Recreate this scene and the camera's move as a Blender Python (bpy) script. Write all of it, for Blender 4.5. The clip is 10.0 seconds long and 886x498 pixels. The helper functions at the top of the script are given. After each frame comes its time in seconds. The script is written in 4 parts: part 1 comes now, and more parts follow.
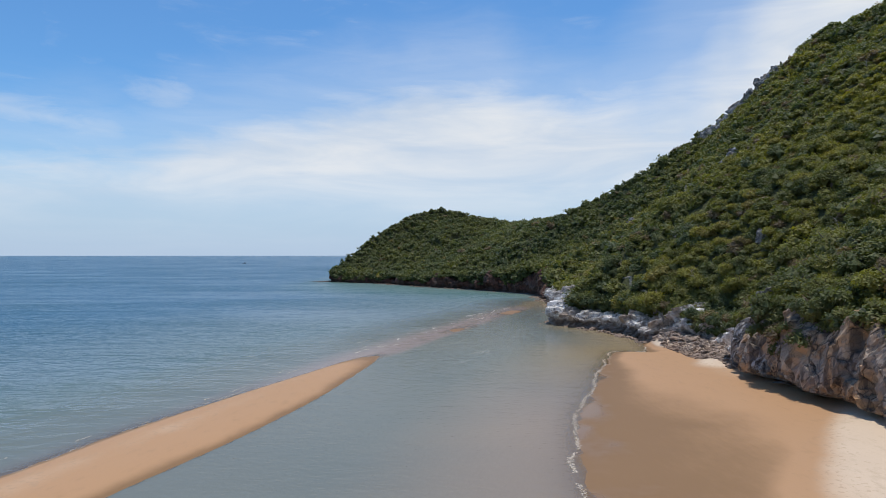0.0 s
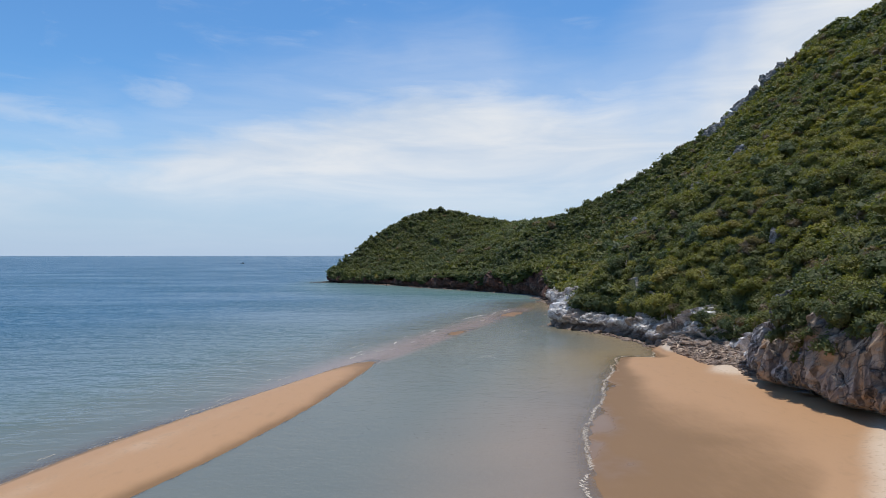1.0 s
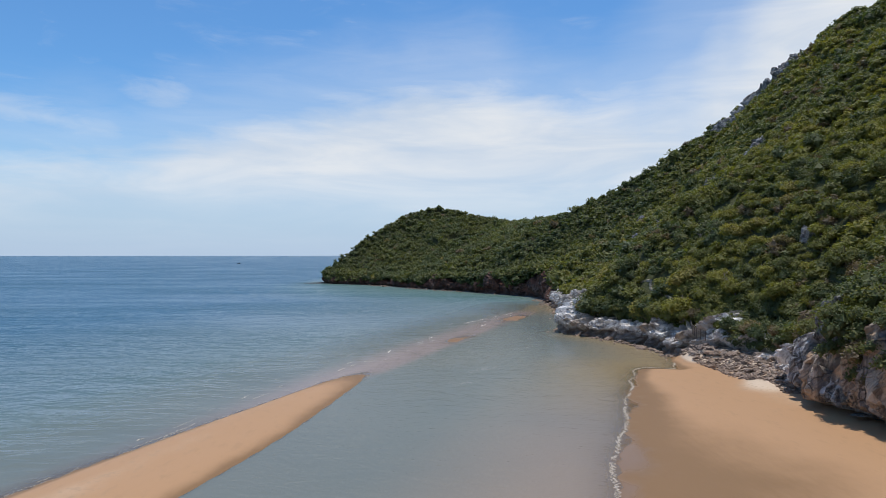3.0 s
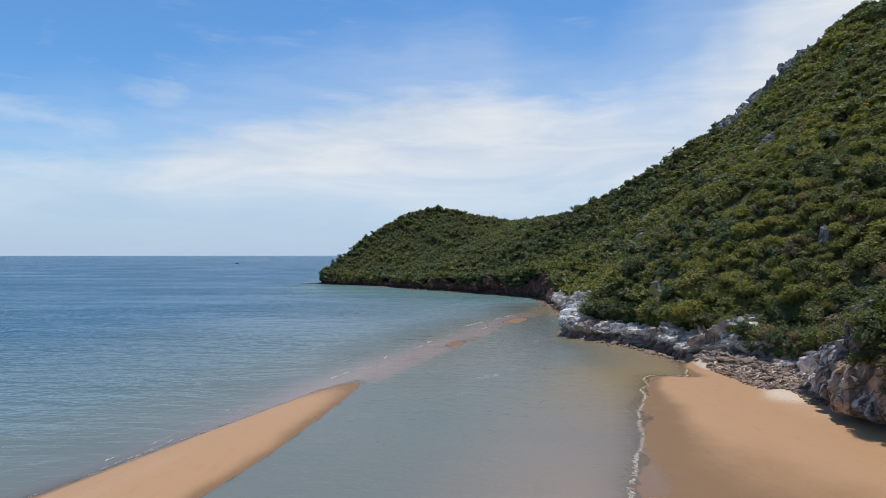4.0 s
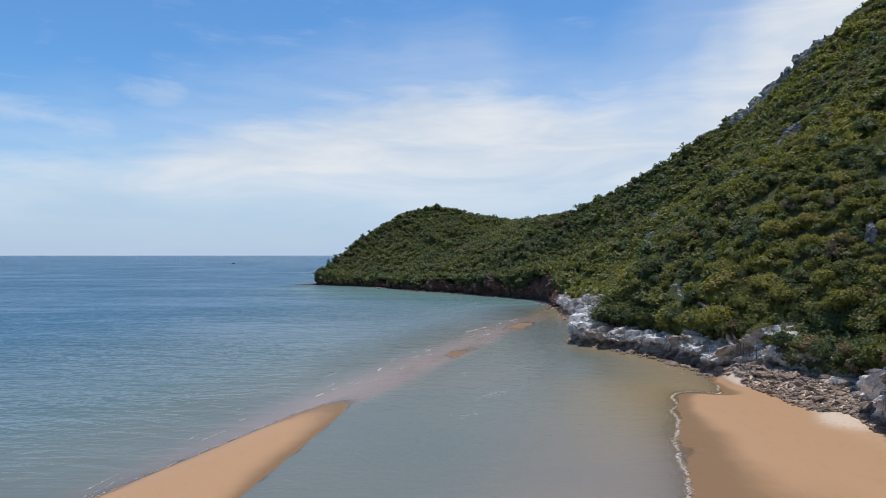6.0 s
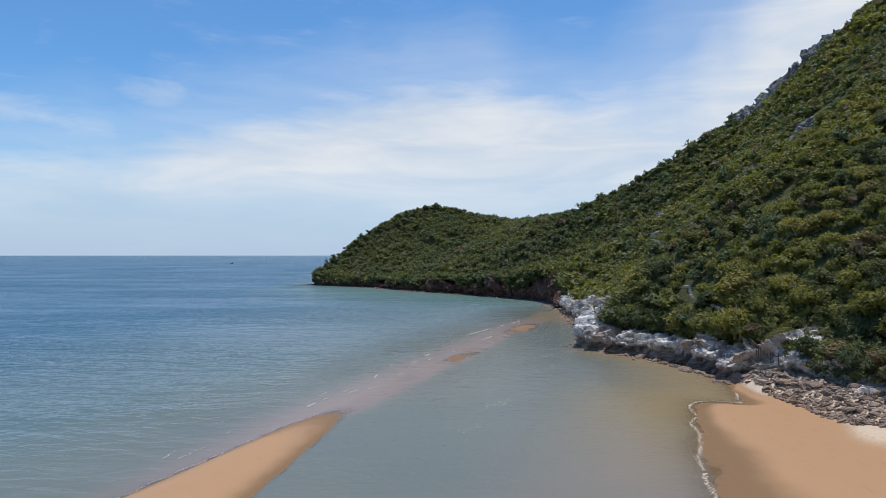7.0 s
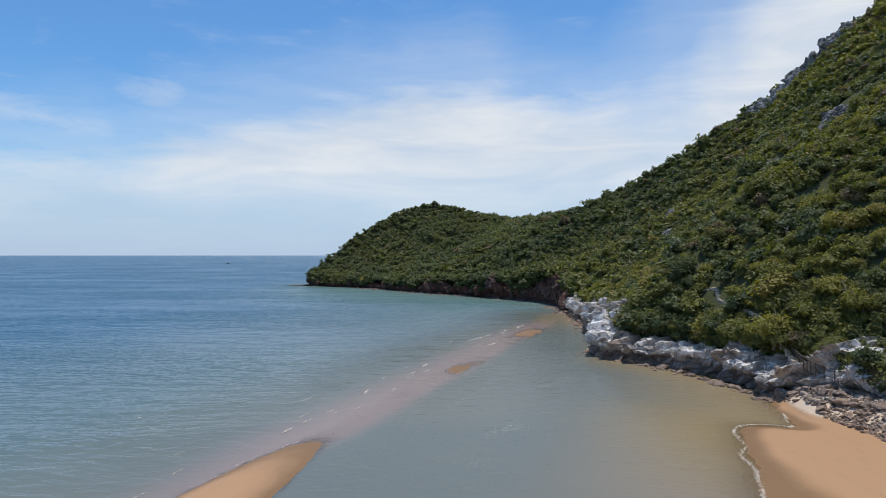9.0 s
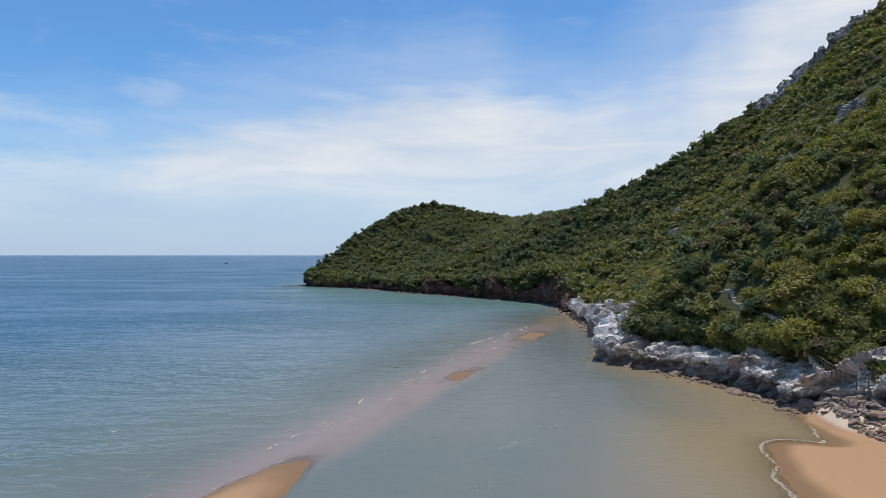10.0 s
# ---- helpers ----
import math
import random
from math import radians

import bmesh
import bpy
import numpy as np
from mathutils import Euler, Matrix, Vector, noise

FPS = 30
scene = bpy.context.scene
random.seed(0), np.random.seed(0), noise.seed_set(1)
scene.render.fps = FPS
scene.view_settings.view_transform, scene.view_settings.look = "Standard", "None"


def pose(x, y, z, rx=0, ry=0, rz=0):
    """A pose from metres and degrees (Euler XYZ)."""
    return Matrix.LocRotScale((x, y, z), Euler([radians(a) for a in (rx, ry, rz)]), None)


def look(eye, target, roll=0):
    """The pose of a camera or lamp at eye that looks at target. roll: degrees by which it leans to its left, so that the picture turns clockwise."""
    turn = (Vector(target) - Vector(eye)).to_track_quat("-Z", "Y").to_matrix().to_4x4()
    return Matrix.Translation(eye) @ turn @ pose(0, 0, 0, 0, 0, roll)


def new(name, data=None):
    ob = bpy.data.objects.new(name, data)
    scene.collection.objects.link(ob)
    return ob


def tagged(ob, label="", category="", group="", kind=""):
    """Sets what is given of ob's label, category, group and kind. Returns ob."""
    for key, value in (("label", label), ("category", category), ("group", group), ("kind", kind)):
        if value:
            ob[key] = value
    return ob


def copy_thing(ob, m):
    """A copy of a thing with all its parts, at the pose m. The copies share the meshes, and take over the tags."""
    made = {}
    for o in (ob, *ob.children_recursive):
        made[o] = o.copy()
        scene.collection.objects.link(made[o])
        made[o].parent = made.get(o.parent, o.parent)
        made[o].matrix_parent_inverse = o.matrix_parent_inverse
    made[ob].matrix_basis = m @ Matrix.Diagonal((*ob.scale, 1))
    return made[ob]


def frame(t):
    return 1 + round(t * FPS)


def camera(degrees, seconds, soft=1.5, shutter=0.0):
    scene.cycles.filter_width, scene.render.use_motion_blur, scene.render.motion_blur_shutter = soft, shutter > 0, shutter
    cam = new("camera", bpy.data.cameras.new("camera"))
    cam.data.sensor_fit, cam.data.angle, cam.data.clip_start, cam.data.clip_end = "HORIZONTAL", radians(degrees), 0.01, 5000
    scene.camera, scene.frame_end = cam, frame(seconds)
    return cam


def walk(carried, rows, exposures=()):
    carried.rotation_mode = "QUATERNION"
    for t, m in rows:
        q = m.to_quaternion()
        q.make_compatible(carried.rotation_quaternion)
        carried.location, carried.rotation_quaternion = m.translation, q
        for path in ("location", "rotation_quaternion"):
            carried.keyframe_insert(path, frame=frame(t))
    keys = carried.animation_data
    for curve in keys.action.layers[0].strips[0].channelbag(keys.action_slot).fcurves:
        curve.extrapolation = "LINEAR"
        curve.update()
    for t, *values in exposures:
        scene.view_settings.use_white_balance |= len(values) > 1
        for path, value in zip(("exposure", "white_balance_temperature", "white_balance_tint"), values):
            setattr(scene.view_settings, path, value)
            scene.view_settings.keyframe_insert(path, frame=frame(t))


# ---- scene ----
# ---------------------------------------------------------------- camera
cam = camera(69.3, 10.0, soft=0.6)
# seconds, x, y, z, yaw, pitch
PATH = [
    (0.0, 0.00, 0.15, 15.00, 0.000, 0.440),
    (1.0, 0.03, 4.80, 15.01, -0.070, 0.455),
    (2.0, 0.05, 9.35, 15.03, -0.140, 0.455),
    (3.0, 0.05, 14.0, 15.10, -0.210, 0.450),
    (4.0, 0.05, 18.72, 15.20, -0.280, 0.440),
    (5.0, 0.00, 23.40, 15.30, -0.350, 0.425),
    (6.0, -0.12, 28.15, 15.33, -0.420, 0.420),
    (7.0, -0.22, 32.90, 15.28, -0.490, 0.418),
    (8.0, -0.27, 37.70, 15.20, -0.560, 0.415),
    (9.0, -0.27, 42.70, 15.12, -0.630, 0.410),
    (10.0, -0.27, 47.40, 15.12, -0.700, 0.400),
]
walk(cam, [(t, pose(x, y, z, 90 + pitch, 0.0, yaw)) for t, x, y, z, yaw, pitch in PATH])

# ---------------------------------------------------------------- light
SUN_EL, SUN_AZ = radians(80), radians(25)      # azimuth from +y towards +x
SUN_DIR = Vector((math.cos(SUN_EL) * math.sin(SUN_AZ), math.cos(SUN_EL) * math.cos(SUN_AZ), math.sin(SUN_EL)))
sun = new("sun", bpy.data.lights.new("sun", "SUN"))
sun.data.energy, sun.data.angle, sun.data.color = 3.6, radians(0.55), (1.0, 0.95, 0.87)
sun.matrix_world = look(SUN_DIR * 400, (0, 0, 0))
scene.view_settings.exposure = 0.0


class Graph:
    """Short hand for node trees."""

    def __init__(self, tree):
        self.tree = tree
        tree.nodes.clear()

    def node(self, kind, **values):
        n = self.tree.nodes.new(kind)
        for key, value in values.items():
            setattr(n, key, value)
        return n

    def link(self, a, b):
        self.tree.links.new(a, b)

    def put(self, socket, value):
        if isinstance(value, bpy.types.NodeSocket):
            self.link(value, socket)
        elif isinstance(value, tuple) and len(value) == 3 and socket.type == "RGBA":
            socket.default_value = (*value, 1)
        else:
            socket.default_value = value

    def math(self, op, a, b=0.0, c=0.0, clamp=False):
        n = self.node("ShaderNodeMath", operation=op, use_clamp=clamp)
        for i, v in enumerate((a, b, c)):
            self.put(n.inputs[i], v)
        return n.outputs[0]

    def vec(self, op, a, b=(0, 0, 0)):
        n = self.node("ShaderNodeVectorMath", operation=op)
        self.put(n.inputs[0], a)
        self.put(n.inputs[1], b)
        return n.outputs[0]

    def step(self, value, low, high):
        n = self.node("ShaderNodeMapRange", interpolation_type="SMOOTHSTEP")
        self.put(n.inputs["Value"], value)
        n.inputs["From Min"].default_value, n.inputs["From Max"].default_value = low, high
        return n.outputs[0]

    def noise(self, vector, scale, detail=4.0, rough=0.55, warp=0.0):
        n = self.node("ShaderNodeTexNoise")
        self.put(n.inputs["Vector"], vector)
        n.inputs["Scale"].default_value, n.inputs["Detail"].default_value = scale, detail
        n.inputs["Roughness"].default_value, n.inputs["Distortion"].default_value = rough, warp
        return n.outputs["Fac"]

    def mix(self, fac, a, b, blend="MIX"):
        n = self.node("ShaderNodeMix", data_type="RGBA", blend_type=blend)
        self.put(n.inputs[0], fac)
        self.put(n.inputs[6], a)
        self.put(n.inputs[7], b)
        return n.outputs[2]

    def split(self, vector):
        n = self.node("ShaderNodeSeparateXYZ")
        self.put(n.inputs[0], vector)
        return n.outputs

    def join(self, x, y, z):
        n = self.node("ShaderNodeCombineXYZ")
        for i, v in enumerate((x, y, z)):
            self.put(n.inputs[i], v)
        return n.outputs[0]

    def bump(self, height, strength, distance):
        n = self.node("ShaderNodeBump")
        n.inputs["Strength"].default_value, n.inputs["Distance"].default_value = strength, distance
        self.put(n.inputs["Height"], height)
        return n.outputs[0]

    def place(self):
        return self.node("ShaderNodeNewGeometry").outputs["Position"]

    def attribute(self, name):
        return self.node("ShaderNodeAttribute", attribute_name=name).outputs["Fac"]


def make_sky():
    world = bpy.data.worlds.new("sky")
    scene.world = world
    world.use_nodes = True
    g = Graph(world.node_tree)
    way = g.node("ShaderNodeTexCoord").outputs["Generated"]
    sky = g.node("ShaderNodeTexSky", sky_type="NISHITA", sun_disc=False, sun_elevation=SUN_EL, sun_rotation=SUN_AZ)
    sky.altitude, sky.air_density, sky.dust_density, sky.ozone_density = 0, 1.0, 0.6, 1.5
    x, y, z = g.split(way)
    up = g.math("MAXIMUM", z, 0.0)
    # azimuth and height of the high cloud sheet, which rises towards +x
    az = g.math("ARCTAN2", x, y)
    warp = g.noise(way, 3.0, 5, 0.55)
    fine = g.noise(g.vec("MULTIPLY", way, (5.0, 3.0, 22.0)), 1.6, 6, 0.6, 0.6)
    # upper edge of the sheet over the azimuth: it climbs out of the west, dips at a blue gap and towers over the hill
    ramp = g.node("ShaderNodeValToRGB")
    ramp.color_ramp.interpolation = "EASE"
    rim = ((-0.62, 0.140), (-0.46, 0.155), (-0.36, 0.188), (-0.24, 0.218), (-0.11, 0.258), (-0.03, 0.278), (0.07, 0.282), (0.145, 0.258),
           (0.23, 0.243), (0.30, 0.255), (0.36, 0.295), (0.42, 0.36), (0.50, 0.46), (0.62, 0.56))
    e = ramp.color_ramp.elements
    for k, (at, high) in enumerate(rim):
        n = e[k] if k < 2 else e.new(0.99)
        n.position, n.color = (at + 0.7) / 1.4, (high, high, high, 1)
    g.link(g.math("DIVIDE", g.math("ADD", az, 0.7), 1.4), ramp.inputs[0])
    edge = g.math("MULTIPLY_ADD", g.math("SUBTRACT", warp, 0.5), 0.035, g.split(ramp.outputs[0])[0])
    sheet = g.math("SUBTRACT", edge, up)
    sheet = g.math("MULTIPLY_ADD", g.math("SUBTRACT", fine, 0.5), 0.075, sheet)
    frayed = g.math("MULTIPLY_ADD", g.step(az, 0.24, 0.40), 1.7, 1.0)          # softer where it towers
    sheet = g.math("DIVIDE", sheet, frayed)
    sheet = g.math("MAXIMUM", g.step(sheet, -0.035, 0.075), g.math("MULTIPLY", g.step(sheet, -0.11, 0.03), 0.36))
    low = g.step(up, 0.0, 0.17)                        # thins out above the horizon
    sheet = g.math("MULTIPLY", sheet, g.math("MULTIPLY_ADD", low, 0.42, 0.52))
    wisp = g.noise(g.vec("MULTIPLY", way, (3.0, 3.0, 9.0)), 2.4, 7, 0.6, 1.2)
    wisp = g.math("MULTIPLY", g.step(wisp, 0.58, 0.85), 0.20)
    # a torn puff and long streaks over the open sea
    dx, dz = g.math("DIVIDE", g.math("ADD", az, 0.41), 0.075), g.math("DIVIDE", g.math("SUBTRACT", up, 0.222), 0.034)
    puff = g.math("SUBTRACT", 1.0, g.math("SQRT", g.math("ADD", g.math("MULTIPLY", dx, dx), g.math("MULTIPLY", dz, dz))))
    puff = g.step(g.math("MULTIPLY_ADD", g.math("SUBTRACT", fine, 0.5), 1.6, puff), 0.05, 0.9)
    lift = g.math("MULTIPLY_ADD", az, 0.156, up)
    dz = g.math("DIVIDE", g.math("SUBTRACT", lift, 0.0925), 0.036)
    streak = g.math("MULTIPLY", g.math("SUBTRACT", 1.0, g.math("ABSOLUTE", dz)), g.step(az, -0.415, -0.48))
    streak = g.step(g.math("MULTIPLY_ADD", g.math("SUBTRACT", fine, 0.5), 1.8, streak), 0.0, 1.0)
    wisp = g.math("MAXIMUM", wisp, g.math("MULTIPLY", g.math("MAXIMUM", puff, streak), 0.40))
    cover = g.math("MAXIMUM", sheet, wisp)
    blue = g.mix(1.0, sky.outputs[0], (0.64, 1.07, 1.42), "MULTIPLY")
    veil = g.noise(g.vec("MULTIPLY", way, (2.2, 2.0, 12.0)), 1.7, 5, 0.55, 0.5)
    white = g.mix(g.step(veil, 0.26, 0.74), (5.9, 6.7, 7.8), (7.8, 8.1, 8.5))
    colour = g.mix(g.math("MULTIPLY", cover, g.math("MULTIPLY_ADD", veil, 0.45, 0.78), clamp=True), blue, white)
    haze = g.math("MULTIPLY", g.math("SUBTRACT", 1.0, g.step(up, 0.0, 0.13)), 0.75)
    colour = g.mix(haze, colour, (4.45, 5.75, 7.75))
    back = g.node("ShaderNodeBackground")
    g.link(colour, back.inputs["Color"])
    back.inputs["Strength"].default_value = 0.10
    g.link(back.outputs[0], g.node("ShaderNodeOutputWorld").inputs[0])


make_sky()


# ---------------------------------------------------------------- materials
def material(name):
    m = bpy.data.materials.new(name)
    m.use_nodes = True
    return m, Graph(m.node_tree)


def surface(g, colour, rough, normal=None, spec=0.5):
    p = g.node("ShaderNodeBsdfPrincipled")
    g.put(p.inputs["Base Color"], colour)
    g.put(p.inputs["Roughness"], rough)
    g.put(p.inputs["Specular IOR Level"], spec)
    if normal is not None:
        g.put(p.inputs["Normal"], normal)
    g.link(p.outputs[0], g.node("ShaderNodeOutputMaterial").inputs[0])
    return p


def sand_material():
    m, g = material("sand")
    p = g.place()
    x, y, z = g.split(p)
    broad = g.noise(p, 0.12, 4)
    grain = g.noise(p, 9.0, 3)
    ripple = g.noise(g.vec("MULTIPLY", p, (1.0, 0.35, 1.0)), 1.6, 4, 0.6)
    level = g.math("MULTIPLY_ADD", g.math("SUBTRACT", broad, 0.5), 0.22, z)
    level = g.math("MULTIPLY_ADD", g.math("SUBTRACT", ripple, 0.5), 0.10, level)
    dry = g.step(level, 0.52, 0.86)
    wet = g.mix(g.step(level, 0.06, 0.34), (0.225, 0.130, 0.063), (0.425, 0.247, 0.130))
    dried = g.mix(broad, (0.56, 0.43, 0.31), (0.64, 0.50, 0.37))
    colour = g.mix(dry, wet, dried)
    colour = g.mix(g.math("MULTIPLY", g.step(ripple, 0.52, 0.75), 0.22), colour, (0.24, 0.15, 0.08))
    colour = g.mix(g.math("MULTIPLY", grain, 0.14), colour, (0.16, 0.11, 0.07))
    film = g.step(g.math("MULTIPLY_ADD", g.math("SUBTRACT", broad, 0.5), 0.3, z), -0.04, 0.03)
    rough = g.math("MULTIPLY_ADD", film, 0.42, 0.14)
    prints = g.noise(p, 2.6, 2, 0.5)
    trod = g.math("MULTIPLY", g.step(prints, 0.55, 0.68), g.math("MULTIPLY", g.step(level, 0.50, 0.62), g.step(level, 0.98, 0.78)))
    colour = g.mix(g.math("MULTIPLY", trod, 0.45), colour, (0.33, 0.225, 0.14))
    height = g.math("ADD", g.math("MULTIPLY", ripple, 0.4), g.math("MULTIPLY", g.math("MULTIPLY", prints, dry), 1.2))
    surface(g, colour, rough, g.bump(height, 0.35, 0.06), 0.14)
    return m


def soil_material():
    m, g = material("hill_soil")
    p = g.place()
    a, b = g.noise(p, 0.35, 4), g.noise(p, 3.0, 5)
    colour = g.mix(a, (0.045, 0.054, 0.021), (0.076, 0.076, 0.034))
    colour = g.mix(g.math("MULTIPLY", g.step(b, 0.55, 0.75), 0.4), colour, (0.10, 0.085, 0.06))
    surface(g, colour, 0.95, g.bump(b, 0.8, 0.25), 0.2)
    return m


def limestone_material(name, pale, mid, dark, stain, belt=(0.085, 0.07, 0.058), grime=0.5, reach=1.9, width=0.9, foot_dark=0.72, bare=0.5, split=1.0):
    m, g = material(name)
    p = g.place()
    x, y, z = g.split(p)
    run = g.math("MULTIPLY_ADD", y, -0.67, g.math("MULTIPLY", x, 0.21))
    bedded = g.join(g.math("MULTIPLY_ADD", z, -0.71, run), g.math("MULTIPLY", g.math("MULTIPLY_ADD", z, 0.71, run), 0.22), g.math("MULTIPLY", x, 0.4))
    crack = g.noise(bedded, 1.5, 6, 0.62, 0.8)
    broad = g.noise(p, 0.22, 4)
    fine = g.noise(p, 5.0, 5, 0.65)
    colour = g.mix(g.step(crack, bare - 0.07, bare + 0.07), mid, pale)
    colour = g.mix(g.math("MULTIPLY", g.step(broad, 0.43, 0.62), 0.85), colour, stain)
    streak = g.noise(g.vec("MULTIPLY", p, (1.0, 1.0, 0.12)), width, 4, 0.6)
    colour = g.mix(g.math("MULTIPLY", g.step(streak, 0.48, 0.61), grime), colour, dark)
    colour = g.mix(g.math("MULTIPLY", g.step(fine, 0.55, 0.75), 0.4), colour, dark)
    # open joints, dark and narrow, at two sizes
    bend = g.node("ShaderNodeTexNoise")
    g.put(bend.inputs["Vector"], p)
    bend.inputs["Scale"].default_value, bend.inputs["Detail"].default_value = 0.9, 4.0
    bent = g.vec("ADD", g.join(*g.split(g.vec("MULTIPLY", bedded, (1.0, 2.2, 1.6)))), bend.outputs["Color"])
    joints = 0.0
    for size, wide, strong in ((0.55, 0.045, 0.8), (1.7, 0.05, 0.5)):
        v = g.node("ShaderNodeTexVoronoi", feature="DISTANCE_TO_EDGE")
        g.put(v.inputs["Vector"], bent)
        v.inputs["Scale"].default_value = size
        joints = g.math("MAXIMUM", joints, g.math("MULTIPLY", g.step(v.outputs["Distance"], wide, 0.0), strong))
    joints = g.math("MULTIPLY", joints, g.math("MULTIPLY", g.step(g.noise(p, 0.6, 3), 0.36, 0.56), split))
    colour = g.mix(joints, colour, tuple(c * 0.6 for c in dark))
    # dark belt of the tidal zone: algae, with the undercut foot's shade put into the colour
    tide_shade = g.math("SUBTRACT", 1.0, g.step(g.math("MULTIPLY_ADD", g.math("SUBTRACT", broad, 0.5), 3.0, z), reach - 1.1, reach))
    colour = g.mix(g.math("MULTIPLY", tide_shade, foot_dark), colour, belt)
    h = g.math("ADD", g.math("MULTIPLY", crack, 0.8), g.math("MULTIPLY", fine, 0.35))
    h = g.math("MULTIPLY_ADD", joints, -0.5, h)
    surface(g, colour, 0.88, g.bump(h, 0.9, 0.35), 0.3)
    return m


def leaf_material(name="foliage"):
    m, g = material(name)
    p = g.place()
    tint = g.attribute("tint")
    isle = g.node("ShaderNodeNewGeometry").outputs["Random Per Island"]
    broad = g.noise(p, 0.045, 3)
    ramp = g.node("ShaderNodeValToRGB")
    ramp.color_ramp.interpolation = "LINEAR"
    # lowest stop cool and lifted, with the headland's distance haze put into its colour
    stops = ((0.0, (0.098, 0.131, 0.062)), (0.30, (0.176, 0.184, 0.053)), (0.60, (0.266, 0.252, 0.052)),
             (0.82, (0.365, 0.318, 0.056)), (0.93, (0.24, 0.170, 0.090)), (1.0, (0.21, 0.150, 0.105)))
    e = ramp.color_ramp.elements
    e[0].position, e[0].color = stops[0][0], (*stops[0][1], 1)
    e[1].position, e[1].color = stops[-1][0], (*stops[-1][1], 1)
    for at, c in stops[1:-1]:
        n = e.new(at)
        n.color = (*c, 1)
    g.link(g.math("ADD", tint, g.math("MULTIPLY", g.math("SUBTRACT", broad, 0.5), 0.5), clamp=True), ramp.inputs[0])
    colour = g.mix(g.math("MULTIPLY", isle, 0.34), ramp.outputs[0], (0.055, 0.066, 0.024))
    # leaves and the shaded gaps between them, painted into a spray, and dull or dry twigs
    mottle = g.noise(p, 4.5, 3, 0.7)
    colour = g.mix(g.math("MULTIPLY", g.step(mottle, 0.46, 0.60), 0.45), colour, (0.054, 0.048, 0.026))
    colour = g.mix(g.math("MULTIPLY", g.step(g.noise(p, 1.3, 3, 0.6), 0.57, 0.72), 0.36), colour, (0.20, 0.150, 0.100))
    d = g.node("ShaderNodeBsdfPrincipled")
    g.put(d.inputs["Base Color"], colour)
    d.inputs["Roughness"].default_value = 0.6
    d.inputs["Specular IOR Level"].default_value = 0.25
    t = g.node("ShaderNodeBsdfTranslucent")
    g.put(t.inputs["Color"], g.mix(1.0, colour, (1.3, 1.4, 0.5), "MULTIPLY"))
    s = g.node("ShaderNodeMixShader")
    s.inputs[0].default_value = 0.32
    g.link(d.outputs[0], s.inputs[1])
    g.link(t.outputs[0], s.inputs[2])
    g.link(s.outputs[0], g.node("ShaderNodeOutputMaterial").inputs[0])
    return m


def plain_material(name, a, b, scale, rough=0.8, bump=0.3, spec=0.3):
    m, g = material(name)
    p = g.place()
    n1, n2 = g.noise(p, scale, 5), g.noise(p, scale * 7, 4)
    colour = g.mix(n1, a, b)
    colour = g.mix(g.math("MULTIPLY", n2, 0.3), colour, tuple(c * 0.5 for c in a))
    surface(g, colour, rough, g.bump(n2, bump, 0.05), spec)
    return m


